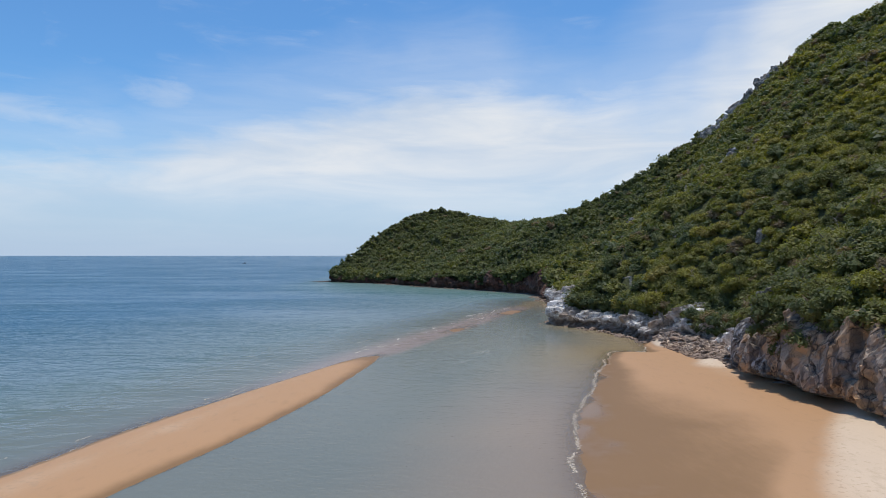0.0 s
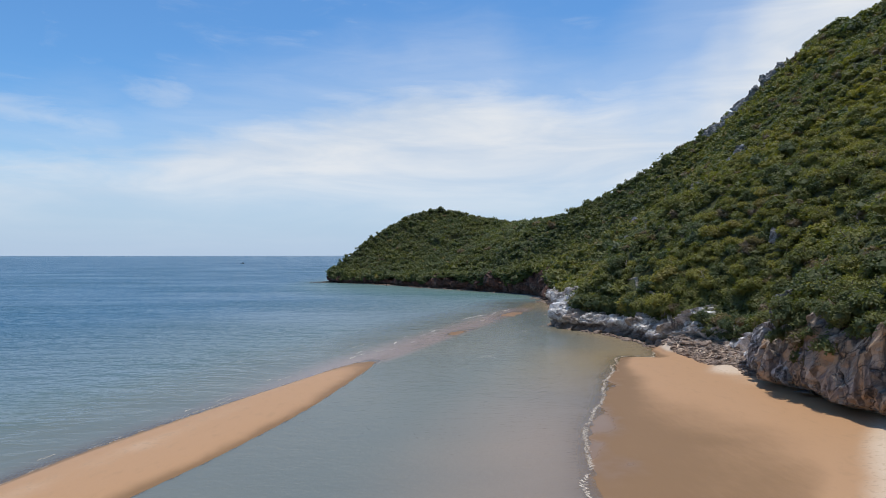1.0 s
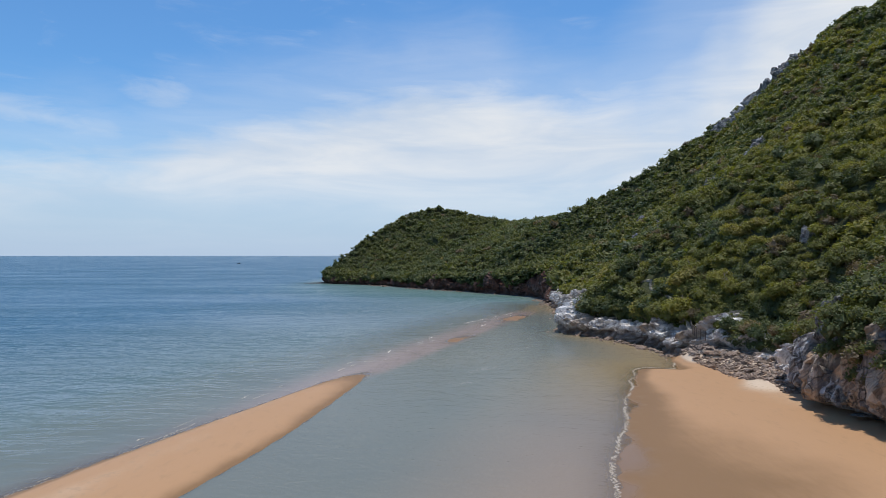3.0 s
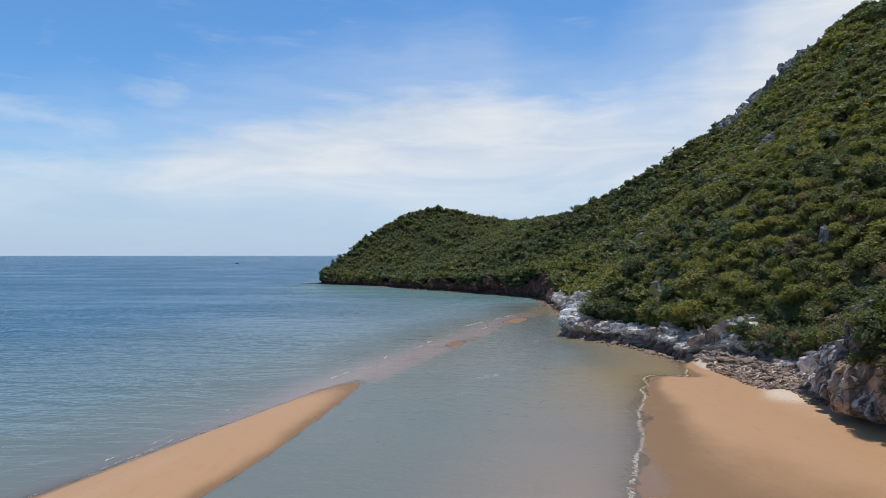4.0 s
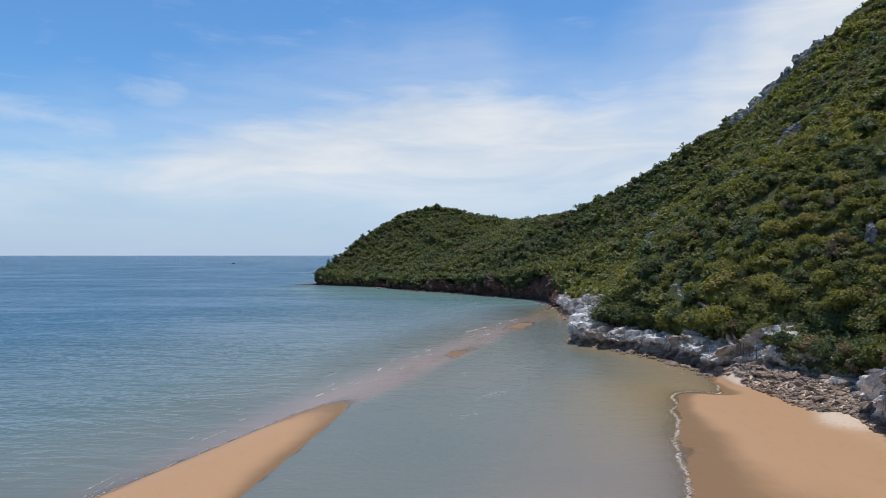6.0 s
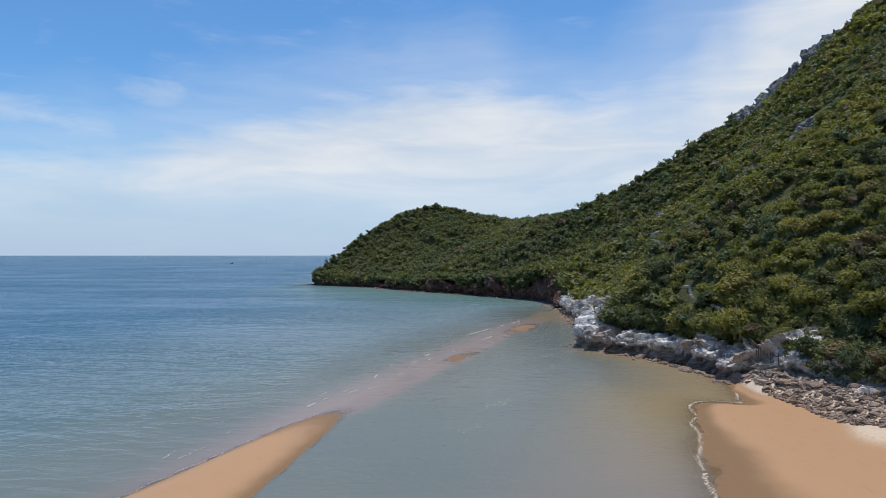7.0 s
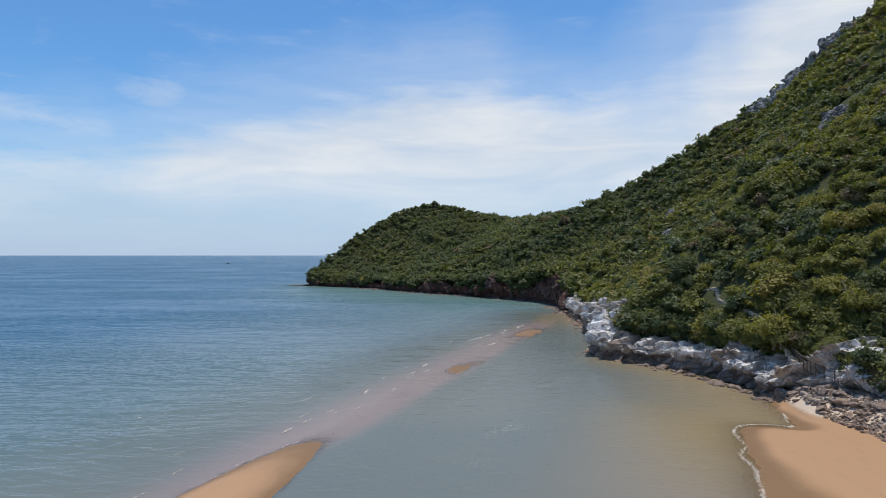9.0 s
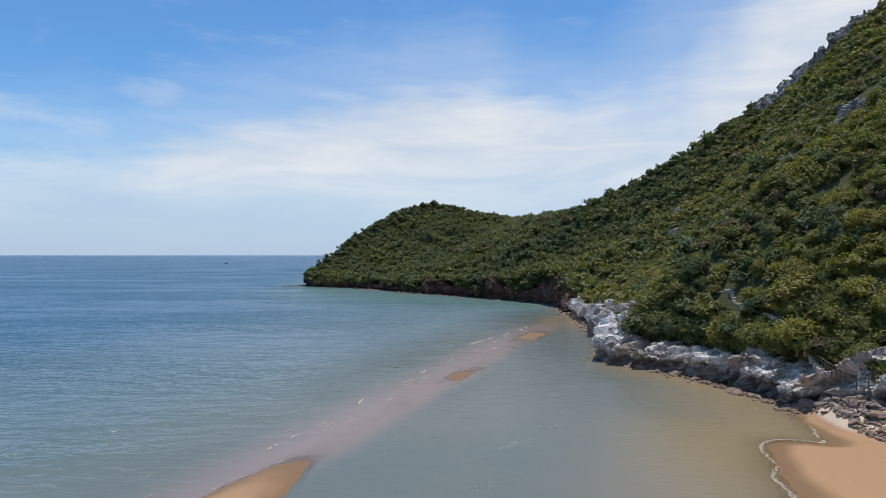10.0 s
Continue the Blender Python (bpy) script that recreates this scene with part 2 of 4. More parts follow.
def water_material():
    m, g = material("sea_water")
    p = g.place()
    deep = g.attribute("depth")
    green = g.attribute("green")
    sea = g.attribute("sea")
    broad = g.noise(g.vec("MULTIPLY", p, (0.6, 1.0, 1.0)), 0.02, 4)
    silt = g.mix(g.attribute("silt"), (0.158, 0.167, 0.145), g.mix(g.step(g.split(p)[1], 66.0, 96.0), (0.262, 0.200, 0.148), (0.270, 0.204, 0.116)))
    open_sea = g.mix(g.step(deep, 0.9, 5.0), (0.112, 0.158, 0.156), (0.022, 0.100, 0.172))
    colour = g.mix(sea, silt, open_sea)
    colour = g.mix(g.math("MULTIPLY", green, 0.9), colour, (0.034, 0.100, 0.066))
    colour = g.mix(g.math("MULTIPLY", g.step(broad, 0.4, 0.7), 0.25), colour, (0.05, 0.10, 0.12))
    # pinkish over the bars: sand showing through, and sky reflection put into the colour
    colour = g.mix(g.math("MULTIPLY", g.attribute("bar"), 0.95), colour, (0.272, 0.205, 0.182))
    # swell, chop and ripples, all running from the open sea
    w1 = g.noise(g.vec("MULTIPLY", p, (0.55, 1.0, 1.0)), 0.62, 2, 0.5, 0.6)
    w2 = g.noise(g.vec("MULTIPLY", p, (0.6, 1.0, 1.0)), 2.6, 3, 0.6, 0.3)
    w3 = g.noise(g.vec("MULTIPLY", p, (0.6, 1.0, 1.0)), 0.16, 3, 0.55, 0.5)
    calm = g.math("MULTIPLY_ADD", green, -0.5, 1.0)
    gust = g.math("MULTIPLY_ADD", g.step(broad, 0.38, 0.62), 0.6, 0.6)
    # cat's paws: darker, rougher patches that the wind draws over the open sea
    paws = g.noise(g.vec("MULTIPLY", p, (0.22, 1.0, 1.0)), 0.035, 7, 0.66, 0.6)
    gust = g.math("MULTIPLY", gust, g.math("MULTIPLY_ADD", g.step(paws, 0.36, 0.64), 1.1, 0.6))
    swell = g.math("MULTIPLY", g.math("MULTIPLY", g.math("MULTIPLY", sea, gust), 1.15), w3)
    wave = g.math("MULTIPLY", g.math("MULTIPLY_ADD", g.math("MULTIPLY", sea, gust), 0.80, 0.05), w1)
    chop = g.math("MULTIPLY", g.math("MULTIPLY_ADD", sea, 0.01, 0.045), w2)
    h = g.math("ADD", g.math("ADD", swell, wave), chop)
    normal = g.bump(g.math("MULTIPLY", h, calm), 0.9, 1.0)
    body = g.node("ShaderNodeBsdfDiffuse")
    g.put(body.inputs["Color"], colour)
    clear = g.node("ShaderNodeBsdfTransparent")
    clear.inputs["Color"].default_value = (0.90, 0.93, 0.93, 1)
    murk = g.math("SUBTRACT", 1.0, g.math("POWER", 2.718, g.math("MULTIPLY", deep, -20.0)))
    under = g.node("ShaderNodeMixShader")
    g.link(murk, under.inputs[0])
    g.link(clear.outputs[0], under.inputs[1])
    g.link(body.outputs[0], under.inputs[2])
    gloss = g.node("ShaderNodeBsdfGlossy")
    g.put(gloss.inputs["Roughness"], g.math("MULTIPLY_ADD", sea, 0.20, 0.12))
    g.link(normal, gloss.inputs["Normal"])
    fres = g.node("ShaderNodeFresnel")
    fres.inputs["IOR"].default_value = 1.33
    g.link(normal, fres.inputs["Normal"])
    top = g.node("ShaderNodeMixShader")
    # wave slopes keep a ruffled sea from turning into a mirror at a low angle
    share = g.math("MULTIPLY_ADD", green, -0.10, g.math("MULTIPLY_ADD", sea, -0.08, 0.78))
    g.link(g.math("MULTIPLY", fres.outputs[0], share), top.inputs[0])
    g.link(under.outputs[0], top.inputs[1])
    g.link(gloss.outputs[0], top.inputs[2])
    g.link(top.outputs[0], g.node("ShaderNodeOutputMaterial").inputs[0])
    return m


def foam_material():
    m, g = material("foam")
    p = g.place()
    n = g.noise(p, 3.0, 5, 0.65)
    surface(g, g.mix(n, (0.44, 0.37, 0.29), (0.72, 0.64, 0.54)), 0.7, g.bump(n, 0.5, 0.05))
    return m


SAND, SOIL, LEAF, WATER, FOAM = sand_material(), soil_material(), leaf_material(), water_material(), foam_material()
GREY_ROCK = limestone_material("grey_limestone", (0.84, 0.79, 0.75), (0.36, 0.31, 0.285), (0.055, 0.046, 0.040), (0.42, 0.33, 0.26), (0.165, 0.112, 0.080), 0.27, 2.0, foot_dark=0.76, bare=0.43, split=0.6)
FLUTED_ROCK = limestone_material("fluted_limestone", (0.47, 0.445, 0.43), (0.19, 0.172, 0.162), (0.042, 0.038, 0.037), (0.23, 0.195, 0.16), (0.12, 0.092, 0.076), 0.72, 1.6, 1.3)
CRAG_ROCK = limestone_material("crag_limestone", (0.43, 0.41, 0.395), (0.20, 0.19, 0.185), (0.05, 0.05, 0.05), (0.22, 0.20, 0.17))
GOLD_ROCK = limestone_material("golden_limestone", (0.46, 0.37, 0.295), (0.24, 0.205, 0.185), (0.060, 0.052, 0.050), (0.47, 0.285, 0.150), (0.22, 0.165, 0.125), 0.72, 1.9, 0.8)
RED_ROCK = limestone_material("red_limestone", (0.21, 0.125, 0.098), (0.085, 0.050, 0.040), (0.032, 0.024, 0.022), (0.19, 0.078, 0.052), (0.085, 0.060, 0.048))
BARK = plain_material("bark", (0.14, 0.11, 0.08), (0.24, 0.20, 0.16), 2.0)
DEAD_WOOD = plain_material("bleached_wood", (0.30, 0.26, 0.22), (0.46, 0.41, 0.36), 2.0)
CONCRETE = plain_material("weathered_concrete", (0.38, 0.32, 0.25), (0.54, 0.46, 0.37), 1.2)
OLD_WOOD = plain_material("weathered_wood", (0.10, 0.075, 0.06), (0.20, 0.16, 0.13), 3.0)
BOAT_PAINT = plain_material("boat_paint", (0.10, 0.12, 0.16), (0.16, 0.18, 0.22), 1.0, 0.5)
BOAT_ROOF = plain_material("boat_canopy", (0.30, 0.30, 0.30), (0.42, 0.42, 0.42), 1.0, 0.6)


# ---------------------------------------------------------------- plan of the place
def lattice(ix, iy, iz, seed):
    n = (ix * 374761393 + iy * 668265263 + iz * 1440670441 + seed * 974711) & 0x7FFFFFFF
    n = ((n ^ (n >> 13)) * 1274126177) & 0x7FFFFFFF
    n = ((n ^ (n >> 16)) * 668265263) & 0x7FFFFFFF
    return ((n ^ (n >> 15)) & 0xFFFFF) / 0xFFFFF * 2 - 1


def value_noise(x, y, z, seed=0):
    """Smooth noise from -1 to 1 on arrays."""
    x, y, z = np.broadcast_arrays(np.asarray(x, float), np.asarray(y, float), np.asarray(z, float))
    i, j, k = np.floor(x).astype(np.int64), np.floor(y).astype(np.int64), np.floor(z).astype(np.int64)
    u, v, w = x - i, y - j, z - k
    u, v, w = (q * q * (3 - 2 * q) for q in (u, v, w))
    out = 0
    for a in (0, 1):
        for b in (0, 1):
            for c in (0, 1):
                out = out + lattice(i + a, j + b, k + c, seed) * (u if a else 1 - u) * (v if b else 1 - v) * (w if c else 1 - w)
    return out


def fbm(x, y, z, octaves=4, seed=0, ridged=False):
    total, amp = 0, 1.0
    for o in range(octaves):
        n = value_noise(x * 2 ** o + 17.3 * o, y * 2 ** o + 5.1 * o, z * 2 ** o, seed + o)
        total = total + amp * ((1 - 2 * np.abs(n)) if ridged else n)
        amp *= 0.5
    return total


def smooth(low, high, v):
    t = np.clip((v - low) / (high - low), 0, 1)
    return t * t * (3 - 2 * t)


def spline(points, step):
    """A Catmull-Rom line through points of any dimension, sampled about every step metres."""
    p = np.array(points, float)
    p = np.vstack([2 * p[0] - p[1], p, 2 * p[-1] - p[-2]])
    out = []
    for a, b, c, d in zip(p, p[1:], p[2:], p[3:]):
        n = max(2, int(np.linalg.norm((c - b)[:2]) / step))
        t = np.arange(n)[:, None] / n
        out.append(0.5 * (2 * b + (c - a) * t + (2 * a - 5 * b + 4 * c - d) * t ** 2 + (3 * b - a - 3 * c + d) * t ** 3))
    return np.vstack([*out, p[-2:-1]])


# foot of the rock round the hill and the headland: x, y, height of the rock band there
COAST = [(58, -60, 9), (46, 0, 9), (38.8, 30, 9), (37.9, 50, 9), (37.3, 60, 9), (36.6, 72, 8.5), (36.6, 79, 7.4), (39.4, 85, 5.8), (40.5, 91, 5.0), (39.7, 98, 4.9), (37.3, 104.5, 5.0),
         (35.6, 109.5, 5.2), (33, 117, 5.2), (29.5, 128, 5.2), (24.4, 138, 5.4), (27.5, 150, 6.0), (30, 165, 5.5), (32.3, 185, 4.5), (34, 205, 4.5), (34.5, 222, 9),
         (32, 240, 9.5), (24, 253, 7.5), (15, 265, 6.0), (6.5, 276, 5.6), (-5, 288, 4.6), (-16, 303, 4.2), (-27, 319, 3.8), (-42, 332, 4.0), (-56, 342, 5.2), (-61, 347, 5.6)]
BACK = [(-60, 354, 5), (-48, 378, 5), (-28, 408, 5), (10, 440, 5), (80, 455, 5), (200, 440, 5), (320, 380, 5), (360, 200, 5), (320, -60, 5)]
# crest of the hill and the headland: x, y, z
CREST = [(210, -60, 60), (185, 20, 84), (165, 90, 95), (150, 150, 96), (132, 200, 89.5), (124, 210.5, 87), (106, 234, 67), (79, 249, 46.5), (62, 258, 36.5), (46, 272, 29.5), (42, 320, 30),
         (38, 370, 32), (20, 388, 37), (-3, 390, 41), (-20, 386, 37), (-36, 374, 27), (-50, 358, 15), (-58, 349, 7)]
# crest of the sand bars: x, y, z of the crest, half width
BAR = [(-44, -20, 0.5, 4.5), (-32, 20, 0.5, 4.6), (-24.9, 42, 0.5, 4.8), (-21.4, 54, 0.5, 5.2), (-17.2, 68, 0.46, 4.6), (-14, 80, 0.36, 3.6), (-11.7, 89, 0.2, 3.0),
       (-9.9, 94.8, 0.0, 2.6), (-8, 99, -0.10, 3.6), (-1, 118, -0.10, 4.0), (2.3, 126, 0.05, 2.3), (6, 136, -0.12, 4.0), (13, 155, -0.10, 4.6),
       (17.8, 165.8, 0.09, 3.2), (22, 178, -0.25, 3.5), (28, 200, -0.3, 3.5)]
# water line of the beach under the hill
SHORE = [(10, -40), (9.5, 0), (8.7, 25), (8.9, 39), (9.4, 45), (10.4, 50), (12.6, 60), (16.2, 70), (18.6, 78), (20.6, 84), (22.3, 88), (23.6, 92.4), (25.6, 97.2), (27, 98.6), (29, 98.7), (30.8, 98.0), (32, 101), (33.2, 105.3), (35, 112)]
COAST_LINE, CREST_LINE, BAR_LINE, SHORE_LINE = (spline(q, 0.8) for q in (COAST, CREST, BAR, SHORE))
LAND = np.vstack([COAST_LINE, spline(BACK, 6.0)])


def nearest(x, y, line):
    """Distance to a sampled line and the index of its nearest sample."""
    d, best = np.empty(len(x)), np.empty(len(x), int)
    for a in range(0, len(x), 20000):
        q = (x[a:a + 20000, None] - line[None, :, 0]) ** 2 + (y[a:a + 20000, None] - line[None, :, 1]) ** 2
        best[a:a + 20000] = q.argmin(1)
        d[a:a + 20000] = np.sqrt(q.min(1))
    return d, best


def inside(x, y, ring):
    hit = np.zeros(len(x), bool)
    for (ax, ay), (bx, by) in zip(ring[:, :2], np.roll(ring[:, :2], -1, 0)):
        if ay != by:
            hit ^= ((ay > y) != (by > y)) & (x < (bx - ax) * (y - ay) / (by - ay) + ax)
    return hit


SHORE_RING = np.vstack([SHORE_LINE, [(120, 112), (120, -40)]])


def heights(x, y):
    """Ground height, distance inland and signed distance up the beach."""
    x, y = np.asarray(x, float), np.asarray(y, float)
    s, i = nearest(x, y, LAND)
    s = np.where(inside(x, y, LAND), s, -s)
    d, j = nearest(x, y, CREST_LINE)
    band, top = LAND[i, 2], CREST_LINE[j, 2]
    run = np.maximum(s - 3.4, 0)
    u = run / (run + d + 1e-6)
    rise = np.clip(u, 0, 1) ** (0.79 + 0.07 * smooth(107, 130, y))
    lumps = fbm(x / 26, y / 26, 0.0, 4, 3) * 3.2 * smooth(4, 30, run) * smooth(0, 22, d)
    hill = 0.5 + band * 0.75 * smooth(3.6, 5.2, s) + np.maximum(top - 0.75 * band, 0) * rise + lumps
    # beach and sea bed
    b, _ = nearest(x, y, SHORE_LINE)
    b = np.where(inside(x, y, SHORE_RING), b, -b)
    berm = 0.5 * smooth(-2.5, 4.0, b - 12 - 0.53 * (y - 39)) * smooth(72, 60, y) + 0.62 * np.maximum(smooth(0.4, 2.2, b) * smooth(98, 101, y), smooth(-5.5, -2.0, s) * smooth(84, 93, y) * smooth(0.0, 2.0, b))
    damp = 0.36 * smooth(1.5 - 1.3 * smooth(80, 90, y), 7 - 4.0 * smooth(80, 90, y), b) * smooth(56, 80, y)
    talus = 1.2 * smooth(-6.5, 0.0, s) * smooth(80, 86, y) * smooth(108, 102, y)
    bed_land = np.where(b > 0, 0.012 * b + 0.28 * smooth(9, 28, b) + berm + damp + talus, 0.0)
    off, k = nearest(x, y, BAR_LINE)
    bar_z, half = BAR_LINE[k, 2], BAR_LINE[k, 3]
    side = x - BAR_LINE[k, 0] - (y - BAR_LINE[k, 1]) * 0.3
    seaward = smooth(-1.5, 1.5, -side)
    slope = np.where(off < half, bar_z - 0.5 * (off / half) ** 3, bar_z - 0.5 - 0.045 * (off - half) - 0.006 * np.maximum(off - half, 0) ** 1.5)
    lagoon = np.maximum(np.maximum(-1.1 - 0.5 * smooth(150, 260, y), -0.05 * np.maximum(-b, 0) - 0.02), 0.09 * np.minimum(s, 0) - 0.05)
    lagoon = np.maximum(lagoon, np.maximum(slope - 0.5 * smooth(0.9, 1.25, off / half) * smooth(100, 90, y), -1.6))
    sea = np.maximum(-1.0 - 0.04 * off, -14.0)
    sea = np.maximum(sea, slope * 1.2)
    sea = np.maximum(sea, 0.25 * np.minimum(s, 0) - 0.3)
    bed = np.where(b > 0, bed_land, sea * seaward + lagoon * (1 - seaward))
    bed = bed + (0.03 + 0.05 * smooth(105, 115, y) * smooth(30, 26, x)) * fbm(x / 6, y / 6, 0.0, 4, 9) * smooth(-0.3, 0.3, bed)
    bed = bed + 0.07 * fbm(x / 2.4 + y / 9, y / 4.5, 0.0, 3, 19) * smooth(108, 115, y) * smooth(8, 4, off)
    blend = smooth(3.2, 4.0, s)
    return bed * (1 - blend) + hill * blend, s, b, seaward, off


def mesh_object(name, verts, faces, mats, parent=None, label="", mat_index=None, flat=True, attributes=None):
    """faces: an integer array, all faces with the same number of corners."""
    me = bpy.data.meshes.new(name)
    verts, faces = np.asarray(verts, np.float32), np.asarray(faces, np.int32)
    n, k = faces.shape
    me.vertices.add(len(verts))
    me.vertices.foreach_set("co", verts.ravel())
    me.loops.add(n * k)
    me.loops.foreach_set("vertex_index", faces.ravel())
    me.polygons.add(n)
    me.polygons.foreach_set("loop_start", np.arange(n, dtype=np.int32) * k)
    for mt in mats:
        me.materials.append(mt)
    if mat_index is not None:
        me.polygons.foreach_set("material_index", np.asarray(mat_index, np.int32))
    me.update(calc_edges=True)
    me.validate()
    me.polygons.foreach_set("use_smooth", np.full(len(me.polygons), not flat))
    for key, values in (attributes or {}).items():
        me.attributes.new(key, "FLOAT", "POINT").data.foreach_set("value", np.asarray(values, np.float32))
    ob = new(name, me)
    if parent is not None:
        ob.parent = parent
    if label:
        ob["label"] = label
    return ob


def grid_faces(nx, ny):
    i, j = np.meshgrid(np.arange(nx - 1), np.arange(ny - 1), indexing="ij")
    a = (i * ny + j).ravel()
    return np.stack([a, a + ny, a + ny + 1, a + 1], 1)


def ticks(*spans):
    """Grid lines: (from, to, step) one after another."""
    return np.concatenate([np.arange(a, b, h) for a, b, h in spans])


# ---------------------------------------------------------------- ground and water
def make_ground():
    gx = ticks((-3200, -200, 300), (-200, -60, 14), (-60, 46, 0.7), (46, 130, 1.6), (130, 380, 10), (380, 3300, 300))
    gy = ticks((-300, -20, 20), (-20, 24, 3), (24, 180, 0.7), (180, 420, 1.6), (420, 500, 10), (500, 5200, 400))
    x, y = (q.ravel() for q in np.meshgrid(gx, gy, indexing="ij"))
    z, s, b, seaward, off = heights(x, y)
    faces = grid_faces(len(gx), len(gy))
    hillside = (s[faces].mean(1) > 3.9).astype(int)
    ob = mesh_object("ground", np.stack([x, y, z], 1), faces, [SAND, SOIL], mat_index=hillside, flat=False)
    tagged(ob, "tan tidal sand rising into a steep brown earth hillside", "ground", kind="structure")


def make_water():
    gx = ticks((-3300, -300, 250), (-300, -60, 12), (-60, 46, 1.0), (46, 100, 6), (100, 3400, 300))
    gy = ticks((-300, 0, 30), (0, 20, 4), (20, 200, 1.0), (200, 420, 4), (420, 800, 30), (800, 5400, 300))
    x, y = (q.ravel() for q in np.meshgrid(gx, gy, indexing="ij"))
    z, s, b, seaward, off = heights(x, y)
    depth = np.maximum(-z, 0.0)
    green = smooth(-88, -16, s) * smooth(185, 250, y) * smooth(-90, -40, x) * smooth(0.3, 2.0, depth)
    out = smooth(2, 26, off) * seaward
    out = np.maximum(out, smooth(190, 260, y) * smooth(0.4, 1.4, depth))
    silt = smooth(0.95, 0.10, depth) * np.maximum(smooth(11, 19, off), smooth(165, 185, y))
    ob = mesh_object("water", np.stack([x, y, np.zeros_like(x)], 1), grid_faces(len(gx), len(gy)), [WATER], flat=False,
                     attributes={"depth": depth, "silt": silt, "green": green, "sea": out, "bar": smooth(8.5, 1, off) * smooth(190, 175, y) * np.maximum(seaward, smooth(88, 98, y) * smooth(3.0, 0.6, off))})
    tagged(ob, "calm blue-green sea with a turbid grey tidal lagoon", "water", kind="structure")


make_ground()
make_water()


# ---------------------------------------------------------------- rock
def facets(a, b, c, seed):
    """Broken blocks: every cell of space carries a plane of its own; the offset from it and the distance to the joint."""
    i, j, k = (np.floor(q).astype(np.int64) for q in (a, b, c))
    best, second, value = np.full(a.shape, 9.0), np.full(a.shape, 9.0), np.zeros(a.shape)
    for di in (-1, 0, 1):
        for dj in (-1, 0, 1):
            for dk in (-1, 0, 1):
                u, v, w = i + di, j + dj, k + dk
                pa, pb, pc = (q + 0.5 + 0.42 * lattice(u, v, w, seed + n) for n, q in enumerate((u, v, w)))
                d = (a - pa) ** 2 + (b - pb) ** 2 + (c - pc) ** 2
                tilt = lattice(u, v, w, seed + 5) + 0.9 * (lattice(u, v, w, seed + 6) * (a - pa) + lattice(u, v, w, seed + 7) * (b - pb) + lattice(u, v, w, seed + 8) * (c - pc))
                near = d < best
                second = np.where(near, best, np.minimum(second, d))
                value = np.where(near, tilt, value)
                best = np.where(near, d, best)
    return value, np.sqrt(second) - np.sqrt(best)


def coast_normals(line):
    t = np.gradient(line[:, :2], axis=0)
    t /= np.linalg.norm(t, axis=1)[:, None] + 1e-9
    return np.stack([-t[:, 1], t[:, 0]], 1)          # points to the sea


# offset towards the sea and share of the height, from the sand to the top
CLIFF = [(-4.2, -0.12), (-3.8, 0.00), (-3.4, 0.07), (-2.2, 0.11), (-0.6, 0.15), (0.5, 0.20), (0.9, 0.32), (0.8, 0.54), (0.5, 0.72), (-0.1, 0.90), (-1.2, 1.02), (-6.5, 1.06)]
LEDGE = [(-0.5, -0.30), (-0.2, 0.03), (-0.4, 0.14), (-0.7, 0.25), (-0.6, 0.35), (0.1, 0.44), (0.3, 0.53), (-0.2, 0.62), (-1.2, 0.73), (-2.4, 0.85), (-3.8, 0.96), (-6.5, 1.06)]
STEEP = [(-0.6, -0.20), (-0.7, 0.05), (-0.4, 0.16), (0.2, 0.28), (0.4, 0.40), (0.2, 0.54), (-0.2, 0.68), (-0.7, 0.80), (-1.5, 0.90), (-2.8, 0.92), (-4.4, 0.84), (-6.0, 0.70)]


